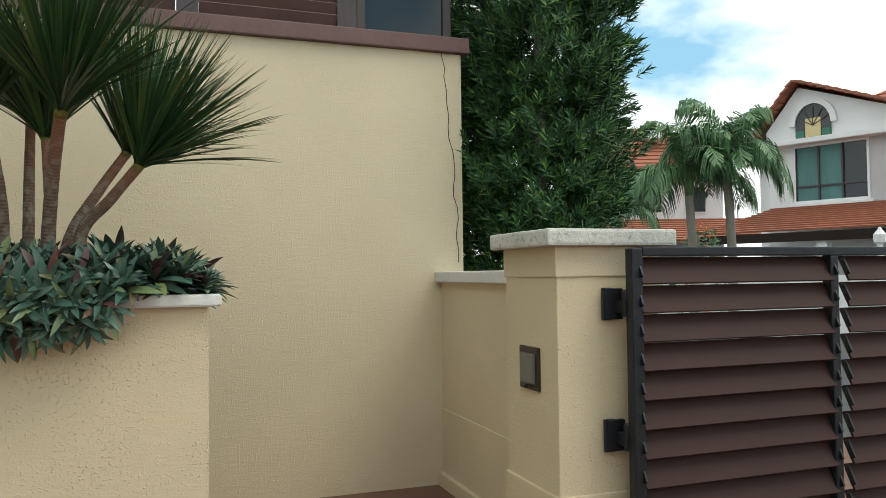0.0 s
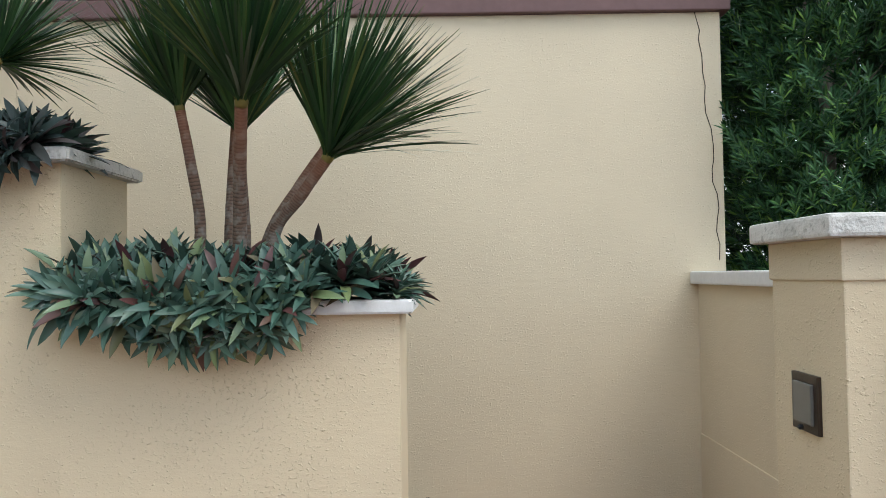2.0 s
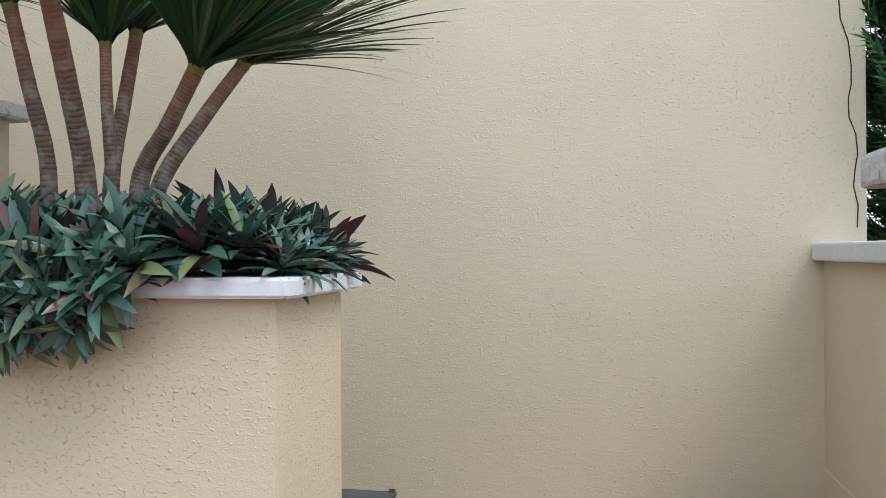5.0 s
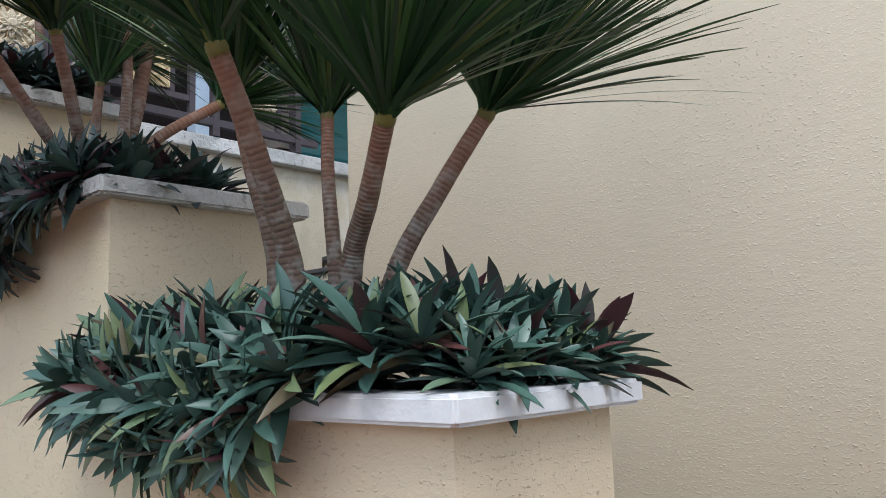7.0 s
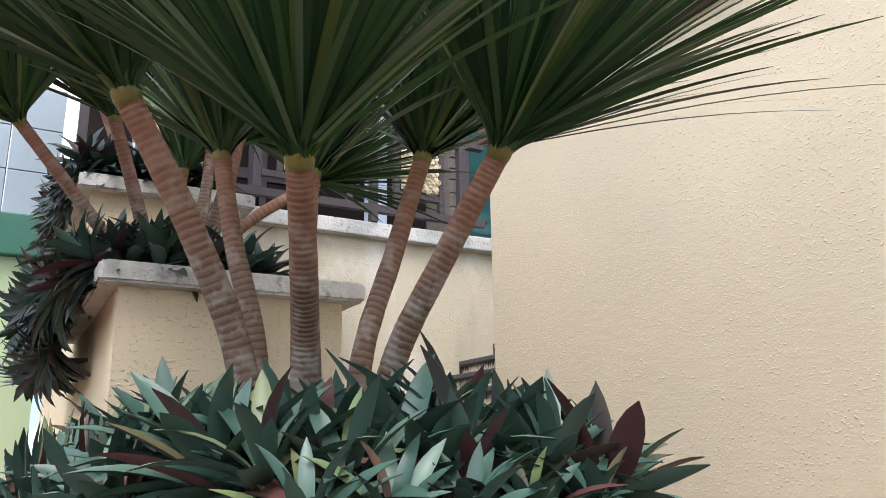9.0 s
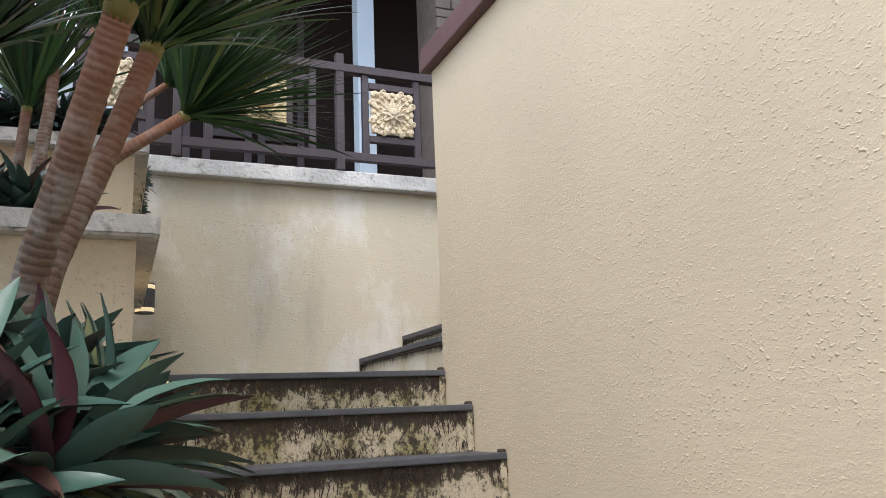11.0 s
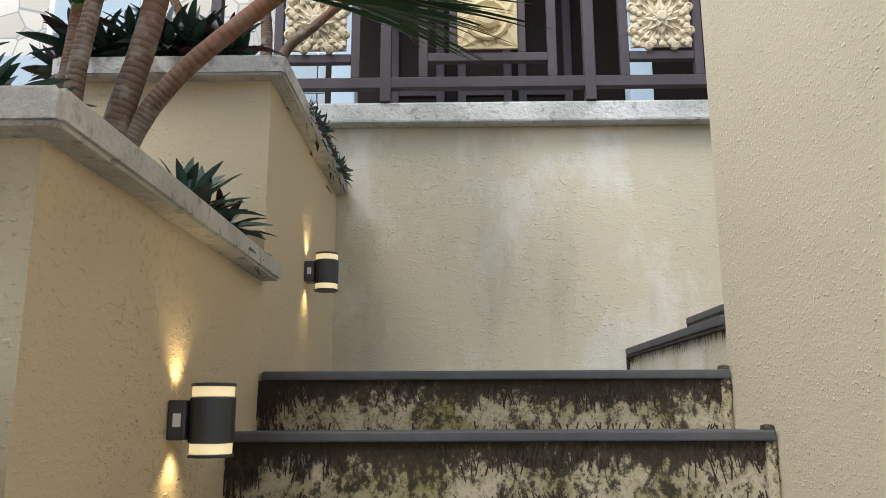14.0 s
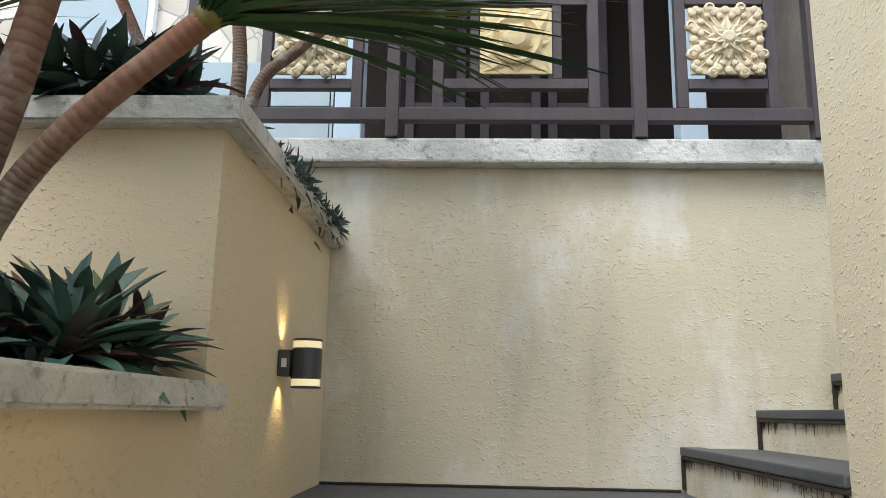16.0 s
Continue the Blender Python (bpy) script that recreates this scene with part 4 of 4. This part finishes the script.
part("pane", boxes((-0.004, 0.004, -0.299, 0.269, 0.051, 1.29)), M_GLASS, win)
crack = bmesh.new()
rc = random.Random(2)
yy, zz = -3.98, 2.985
pts = []
while zz > 1.5:
    pts.append((W - 0.0035, yy, zz))
    zz -= rc.uniform(0.05, 0.11)
    yy -= rc.uniform(-0.012, 0.030)
    yy = max(yy, -4.095)
for p0, p1 in zip(pts, pts[1:]):
    q = [crack.verts.new((p0[0], p0[1] - 0.0022, p0[2])), crack.verts.new((p0[0], p0[1] + 0.0022, p0[2])), crack.verts.new((p1[0], p1[1] + 0.0022, p1[2])), crack.verts.new((p1[0], p1[1] - 0.0022, p1[2]))]
    crack.faces.new(q)
vine = tagged(part("dry_vine", crack, M_SOIL), "thin dry brown creeper stem down the tall wall", "vine")
sm = vine.modifiers.new("thick", "SOLIDIFY")
sm.thickness = 0.003


# ---- conifer beyond the low wall ----
def conifer(at, height, radius, tufts, seed):
    rnd = random.Random(seed)
    p = thing("conifer", "dense dark green podocarpus with bright young tips", "tree", at)
    bm = bmesh.new()
    tube(bm, [(0, 0, 0), (0.03, 0.02, height * 0.5), (0, 0, height)], (0.07, 0.02))
    part("trunk", bm, M_GREYBARK, p)
    bm = bmesh.new()
    for k in range(26):
        z = rnd.uniform(0.6, height * 0.95)
        a = rnd.uniform(0, 6.28)
        r = radius * rnd.uniform(0.5, 0.85)
        tube(bm, [(0, 0, z - 0.15), (r * 0.5 * math.cos(a), r * 0.5 * math.sin(a), z), (r * math.cos(a), r * math.sin(a), z + 0.18)], (0.012, 0.004), 5)
    part("limb", bm, M_GREYBARK, p)
    vs, fs = [], []
    clumps = []
    for i in range(tufts // 17):
        z = rnd.uniform(0.25, height)
        a = rnd.uniform(0, 2 * math.pi)
        prof = radius * (1.0 + 0.5 * noise.noise(Vector((math.cos(a) * 1.8, math.sin(a) * 1.8, z * 2.2)))) * (1 if z < height - 1.2 else (height - z) / 1.2 * 0.8 + 0.2)
        clumps.append((a, z, prof * (1 - 0.45 * rnd.random() ** 2)))
    for i in range(tufts):
        a, z, r = clumps[i % len(clumps)]
        c = Vector((r * math.cos(a), r * math.sin(a), z)) + Vector((rnd.gauss(0, 0.075), rnd.gauss(0, 0.075), rnd.gauss(0, 0.065)))
        ax = Vector((math.cos(a) * 0.9, math.sin(a) * 0.9, rnd.uniform(0.2, 1.1))).normalized()
        ref = ax.orthogonal().normalized()
        ref2 = ax.cross(ref)
        stem = rnd.uniform(0.05, 0.13)
        for j in range(15):
            s = j / 15
            ph = j * 2.4
            th = radians(62 - 44 * s)
            d = ax * math.cos(th) + (ref * math.cos(ph) + ref2 * math.sin(ph)) * math.sin(th)
            L = rnd.uniform(0.06, 0.10)
            wv = d.cross(ax).normalized() * 0.0068
            o = c + ax * stem * s
            q = len(vs)
            vs += [tuple(o - wv * 0.5), tuple(o + wv * 0.5), tuple(o + d * L * 0.5 + wv), tuple(o + d * L * 0.5 - wv), tuple(o + d * L + Vector((0, 0, -0.006)))]
            fs += [(q, q + 1, q + 2, q + 3), (q + 3, q + 2, q + 4)]
    me = bpy.data.meshes.new("crown")
    me.from_pydata(vs, [], fs)
    me.update()
    mesh_part("crown", me, M_PODO, p, "dense tufts of narrow leaves")


conifer((1.50, -4.90, -0.02), 5.2, 0.57, 7600, 11)
conifer((2.55, -5.25, -0.02), 4.9, 0.66, 5200, 12)


# ---- across the road ----
# local frame of the far side: x along the street, y away from the yard
STREET = pose(-3.823, -2.163, 0, 0, 0, -109.68)


def far_thing(name, label, category, x, y, z=0.0, group=""):
    ob = thing(name, label, category, group=group)
    ob.matrix_world = STREET @ Matrix.Translation((x, y, z))
    return ob


def roof_slope(bm, a, b2, c, d, rows):
    """A tiled slope: lapped courses between the eave a-b2 and the ridge d-c."""
    a, b2, c, d = (Vector(v) for v in (a, b2, c, d))
    nrm = (b2 - a).cross(d - a).normalized()
    if nrm.z < 0:
        nrm = -nrm
    for k in range(rows):
        s0, s1 = k / rows, (k + 1.15) / rows
        q = [a.lerp(d, s0) + nrm * 0.055, b2.lerp(c, s0) + nrm * 0.055, b2.lerp(c, min(1, s1)) + nrm * 0.012, a.lerp(d, min(1, s1)) + nrm * 0.012]
        lo = [v - nrm * 0.05 for v in q]
        V = [bm.verts.new(v) for v in q + lo]
        for f in ((0, 1, 2, 3), (7, 6, 5, 4), (0, 4, 5, 1), (1, 5, 6, 2), (2, 6, 7, 3), (3, 7, 4, 0)):
            bm.faces.new([V[i] for i in f])


def roof_courses(bm, parent, name, label=""):
    """Splits the lapped courses into pieces of their own under one roof."""
    top = new(name)
    top.parent = parent
    if label:
        tagged(top, label)
    cos = [v.co.copy() for v in bm.verts]
    bm.free()
    for k in range(0, len(cos), 8):
        me = bpy.data.meshes.new("roof_course")
        me.from_pydata([tuple(c) for c in cos[k:k + 8]], [], [(0, 1, 2, 3), (7, 6, 5, 4), (0, 4, 5, 1), (1, 5, 6, 2), (2, 6, 7, 3), (3, 7, 4, 0)])
        me.update()
        mesh_part("roof_course", me, M_ROOF, top)


def house_gabled():
    h = far_thing("house", "two-storey pale house with red tiled roof and arched gable window", "house", 10.1, 20.0)
    h.matrix_world = h.matrix_world @ pose(0, 0, 0, 0, 0, -50) @ Matrix.Translation((-0.5, 0, 0))
    part("wall", boxes((-1.25, 4.2, 0.0, 7.0, 0, 4.95), (-2.3, -1.251, 1.6, 7.0, 0, 4.6)), M_WHITE, h, "off-white rendered wall")
    bm = bmesh.new()
    tri_f = [(-1.25, 0, 4.951), (1.9, 0, 4.951), (1.9, 0, 5.45), (-0.35, 0, 6.30), (-1.25, 0, 5.20)]
    f0 = [bm.verts.new(v) for v in tri_f]
    f1 = [bm.verts.new((x, 0.25, z)) for x, _, z in tri_f]
    bm.faces.new(f0)
    bm.faces.new(f1[::-1])
    for k in range(5):
        bm.faces.new((f0[k], f1[k], f1[(k + 1) % 5], f0[(k + 1) % 5]))
    part("gable", bm, M_WHITE, h)
    bm = bmesh.new()
    roof_slope(bm, (-1.75, -0.35, 4.85), (-1.75, 4, 4.85), (-0.35, 4, 6.45), (-0.35, -0.35, 6.45), 9)
    roof_slope(bm, (2.4, -0.35, 5.35), (2.4, 4, 5.35), (-0.35, 4, 6.45), (-0.35, -0.35, 6.45), 12)
    roof_slope(bm, (-2.6, 1.2, 4.5), (5.0, 1.2, 4.9), (5.0, 5.0, 7.6), (1.4, 5.0, 7.4), 16)
    roof_courses(bm, h, "roof", "red clay tiled roof")
    part("bargeboard", boxes((1.95, 2.4, -0.38, -0.30, 5.22, 5.38)), M_WHITE, h)
    part("ledge", boxes((-1.45, 4.25, -0.45, -0.001, 4.72, 4.86), bevel=0.02), M_WHITE, h)
    part("wall_panel", boxes((1.42, 4.2, -0.06, -0.003, 2.2, 4.719)), M_GREYWALL, h, "grey panelled wall")
    for x0, x1, z0, z1, lites in ((-0.42, 1.38, 3.24, 4.66, 3), (-2.0, -1.35, 3.3, 4.3, 1)):
        yy = 0.0 if x0 > -1 else 1.6
        w = part("window", boxes((x0 - 0.06, x1 + 0.06, yy - 0.10, yy - 0.004, z0 - 0.06, z0), (x0 - 0.06, x1 + 0.06, yy - 0.10, yy - 0.004, z1, z1 + 0.06), (x0 - 0.06, x0, yy - 0.10, yy - 0.004, z0, z1), (x1, x1 + 0.06, yy - 0.10, yy - 0.004, z0, z1)), M_WHITE, h, "white framed window with teal curtains")
        cw = (x1 - x0) / lites
        for k in range(lites):
            part("curtain", boxes((x0 + k * cw + 0.02, x0 + (k + 1) * cw - 0.02, yy - 0.03, yy - 0.006, z0, z1)), M_CURTAIN if k < 2 else M_GLASS, w)
            part("mullion", boxes((x0 + k * cw - 0.02, x0 + k * cw + 0.019, yy - 0.09, yy - 0.031, z0, z1)), M_TIMBER, w)
        part("transom", boxes((x0, x1, yy - 0.085, yy - 0.032, z0 + 0.36, z0 + 0.40)), M_TIMBER, w)
    part("sill", boxes((-0.55, 1.55, -0.22, -0.005, 3.06, 3.17), bevel=0.02), M_WHITE, h)
    # arched window
    bm = bmesh.new()
    segs = 14
    ring = [(0.47 * math.cos(math.pi * k / segs), 5.25 + 0.55 * math.sin(math.pi * k / segs)) for k in range(segs + 1)]
    vs = [bm.verts.new((0.05 + x, -0.03, z)) for x, z in [(0.47, 4.92)] + ring + [(-0.47, 4.92)]]
    bm.faces.new(vs)
    aw = part("arched_window", bm, M_GLASS, h, "arched window with amber and green leaded panes")
    bm = bmesh.new()
    for r0, r1 in ((0.47, 0.62),):
        for k in range(segs):
            a0, a1 = math.pi * k / segs, math.pi * (k + 1) / segs
            q = [(0.05 + r * math.cos(a), 5.25 + (r + 0.08) * math.sin(a)) for r, a in ((r0, a0), (r1, a0), (r1, a1), (r0, a1))]
            lo = [bm.verts.new((x, -0.09, z)) for x, z in q]
            hi = [bm.verts.new((x, -0.004, z)) for x, z in q]
            bm.faces.new(lo)
            for j in range(4):
                bm.faces.new((lo[j], hi[j], hi[(j + 1) % 4], lo[(j + 1) % 4]))
    part("arch_trim", bm, M_WHITE, aw)
    part("pane", boxes((-0.15, 0.25, -0.05, -0.035, 4.93, 5.42)), M_GOLD, aw, "amber glass pane")
    for a in (30, 60, 90, 120, 150):
        bm = boxes((0.0, 0.50, -0.058, -0.052, -0.012, 0.012))
        bmesh.ops.transform(bm, matrix=Matrix.Translation((0.05, 0, 5.22)) @ Matrix.Rotation(radians(-a), 4, "Y"), verts=bm.verts[:])
        part("glazing_bar", bm, M_TIMBER, aw)
    for x in (-0.40, 0.28):
        part("pane", boxes((x, x + 0.22, -0.05, -0.035, 4.93, 5.12)), M_GREENBAND, aw, "green glass pane")
    # porch roof below
    bm = bmesh.new()
    roof_slope(bm, (-1.9, -2.4, 2.35), (5.0, -2.4, 2.35), (5.0, -0.05, 3.1), (-1.0, -0.05, 3.1), 12)
    roof_courses(bm, h, "porch_roof", "red clay tiled porch roof")
    part("porch_fascia", boxes((-1.9, 5.0, -2.4, -2.3, 2.1, 2.32)), M_DARKROOM, h)
    for x in (-1.7, 1.2, 4.6):
        part("porch_post", boxes((x - 0.12, x + 0.12, -2.3, -2.06, 0, 2.1)), M_WHITE, h)


house_gabled()


def house_far():
    h = far_thing("house", "far white house under a red hipped roof with a vent", "house", 7.75, 28.0)
    part("wall", boxes((-2.6, 2.4, 0, 6, 0, 4.85)), M_WHITE, h)
    bm = bmesh.new()
    roof_slope(bm, (-3.0, -0.4, 4.7), (2.8, -0.4, 4.7), (1.0, 3.0, 7.15), (-1.4, 3.0, 7.15), 14)
    roof_slope(bm, (-3.0, 6.4, 4.7), (-3.0, -0.4, 4.7), (-1.4, 3.0, 7.15), (-1.4, 3.05, 7.15), 14)
    roof_slope(bm, (2.8, -0.4, 4.7), (2.8, 6.4, 4.7), (1.0, 3.05, 7.15), (1.0, 3.0, 7.15), 14)
    roof_slope(bm, (-3.2, -3.0, 2.4), (4.4, -3.0, 2.4), (4.0, -0.05, 3.3), (-2.8, -0.05, 3.3), 10)
    roof_courses(bm, h, "roof")
    bm = bmesh.new()
    add_turned(bm, [(0.45, 6.2), (0.45, 6.42), (0.22, 6.46), (0.22, 6.62), (0.30, 6.64), (0.30, 6.78), (0.1, 6.84)], 20, pose(0.35, 1.6, 0.25))
    part("roof_vent", bm, M_WHITE, h, "white metal roof vent")
    for x in (-2.0, -0.6, 1.0):
        w = part("window", boxes((x, x + 0.8, -0.05, -0.004, 3.5, 4.5)), M_WHITE, h)
        part("pane", boxes((x + 0.06, x + 0.74, -0.06, -0.051, 3.56, 4.44)), M_GLASS, w)


house_far()


def palm(x, y, height, seed, fronds=15, reach=1.35):
    rnd = random.Random(seed)
    p = far_thing("palm_tree", "slender grey-trunked palm with arching green fronds", "palm", x, y, group="street palms")
    bm = bmesh.new()
    tip, d = tube(bm, [(0, 0, 0), (0.05, 0, height * 0.5), (0, 0.02, height)], (0.085, 0.07), 12, 0.02)
    part("trunk", bm, M_GREYBARK, p)
    bm = bmesh.new()
    add_turned(bm, [(0.075, height - 0.02), (0.085, height + 0.15), (0.05, height + 0.42)], 12)
    part("crownshaft", bm, M_PALM, p, "", True)
    for k in range(fronds):
        vs, fs = [], []
        az = 2.4 * k
        el = radians(rnd.uniform(18, 80))
        dr = Vector((math.cos(az) * math.cos(el), math.sin(az) * math.cos(el), math.sin(el)))
        pos = Vector((0, 0, height + 0.40))
        L = reach * rnd.uniform(0.85, 1.15)
        N = 44
        for i in range(N):
            s = i / N
            dr = (dr + Vector((0, 0, -1)) * 0.066 * (0.4 + s)).normalized()
            nxt = pos + dr * L / N
            side = dr.cross(Vector((0, 0, 1))).normalized()
            ln = 0.44 * math.sin(math.pi * min(1, 0.15 + 0.8 * s)) + 0.06
            for sg in (-1, 1):
                dirn = (side * sg * 0.75 + dr * 0.6 + Vector((0, 0, rnd.uniform(-0.5, 0.15)))).normalized()
                w2 = dr * 0.017
                mid = pos + dirn * ln * 0.55 + Vector((0, 0, -0.02))
                end = pos + dirn * ln * 0.9 + Vector((0, 0, -0.26))
                q = len(vs)
                vs += [tuple(pos - w2 * 0.5), tuple(pos + w2 * 0.5), tuple(mid + w2), tuple(mid - w2), tuple(end)]
                fs += [(q, q + 1, q + 2, q + 3), (q + 3, q + 2, q + 4)]
            q = len(vs)
            vs += [tuple(pos - side * 0.008), tuple(pos + side * 0.008), tuple(nxt + side * 0.006), tuple(nxt - side * 0.006)]
            fs.append((q, q + 1, q + 2, q + 3))
            pos = nxt
        me = bpy.data.meshes.new("frond")
        me.from_pydata(vs, [], fs)
        me.update()
        mesh_part("frond", me, M_PALM, p)


palm(4.15, 13.0, 2.72, 21)
palm(4.80, 13.0, 2.98, 22, 17)
palm(3.4, 15.0, 2.3, 23, 12, 1.1)


def shrub(x, y, rad, h, seed, flowers):
    rnd = random.Random(seed)
    p = far_thing("flowering_shrub", "leafy green shrub with orange blossoms by the far road", "shrub", x, y)
    for nm, mat, cnt, sz in (("foliage", M_PALM, 900, 0.09), ("blossom", M_ORANGE, flowers, 0.08)):
        vs, fs = [], []
        for i in range(cnt):
            a, u = rnd.uniform(0, 6.28), rnd.uniform(0, 1)
            r = rad * (0.55 + 0.45 * rnd.random())
            zc = h * (0.1 + 0.85 * u) + (0.12 if nm == "blossom" else 0)
            c = Vector((r * math.cos(a) * math.sqrt(1.05 - u * u * 0.8), r * math.sin(a) * math.sqrt(1.05 - u * u * 0.8), zc))
            d = Vector((rnd.uniform(-1, 1), rnd.uniform(-1, 1), rnd.uniform(-0.4, 1))).normalized()
            wv = d.orthogonal().normalized() * sz * 0.3
            q = len(vs)
            vs += [tuple(c), tuple(c + d * sz * 0.5 + wv), tuple(c + d * sz), tuple(c + d * sz * 0.5 - wv)]
            fs.append((q, q + 1, q + 2, q + 3))
        me = bpy.data.meshes.new(nm)
        me.from_pydata(vs, [], fs)
        me.update()
        mesh_part(nm, me, mat, p)


shrub(4.6, 13.8, 0.45, 2.25, 31, 160)
shrub(3.2, 18.0, 0.9, 2.9, 32, 1)
lampp = far_thing("gate_lamp", "small white lantern on a far gate post", "lamp", 9.3, 16.5)
bm = bmesh.new()
add_turned(bm, [(0.06, 1.6), (0.06, 1.95), (0.12, 2.0), (0.13, 2.16), (0.05, 2.26), (0.02, 2.32)], 10)
part("lantern", bm, M_WHITE, lampp)
part("post", boxes((-0.15, 0.15, -0.15, 0.15, 0, 1.6)), M_WHITE, lampp)
struct("wall_far_street", boxes((-0.1, 0.1, -14, 14, 0, 1.3)), M_WHITE, "white boundary wall across the road", "wall").matrix_world = STREET @ pose(6, 16.8, 0, 0, 0, 90)

# ---- neighbour past the planters ----
nb = thing("neighbour_house", "pale neighbouring house with blue grey panels and a green band", "house", (-4.2, 6.0, 0))
part("wall", boxes((-4, 3.7, 0, 0.3, 0, 3.5)), M_GREENWALL, nb, "pale green painted wall")
part("band", boxes((-4, 3.75, -0.12, 0.3, 3.501, 3.95), bevel=0.02), M_GREENBAND, nb, "deep green band")
for r in range(3):
    for c in range(9):
        x = -4 + 0.9 * c
        part("panel", boxes((x + 0.006, min(x + 0.894, 3.7), -0.02, 0.3, 3.96 + 0.5 * r, 4.45 + 0.5 * r), bevel=0.006), M_BLUEGREY, nb)
part("upper_wall", boxes((-4, 2.2, 0.6, 4, 5.46, 8.0)), M_CRAZY, nb, "cream crazy stone clad upper storey")
for x in (-2.4, -0.2):
    w = part("window", boxes((x, x + 1.2, 0.5, 0.599, 5.9, 7.1), bevel=0.01), M_WHITE, nb)
    part("pane", boxes((x + 0.08, x + 1.12, 0.485, 0.499, 5.98, 7.02)), M_BLUEGREY, w)
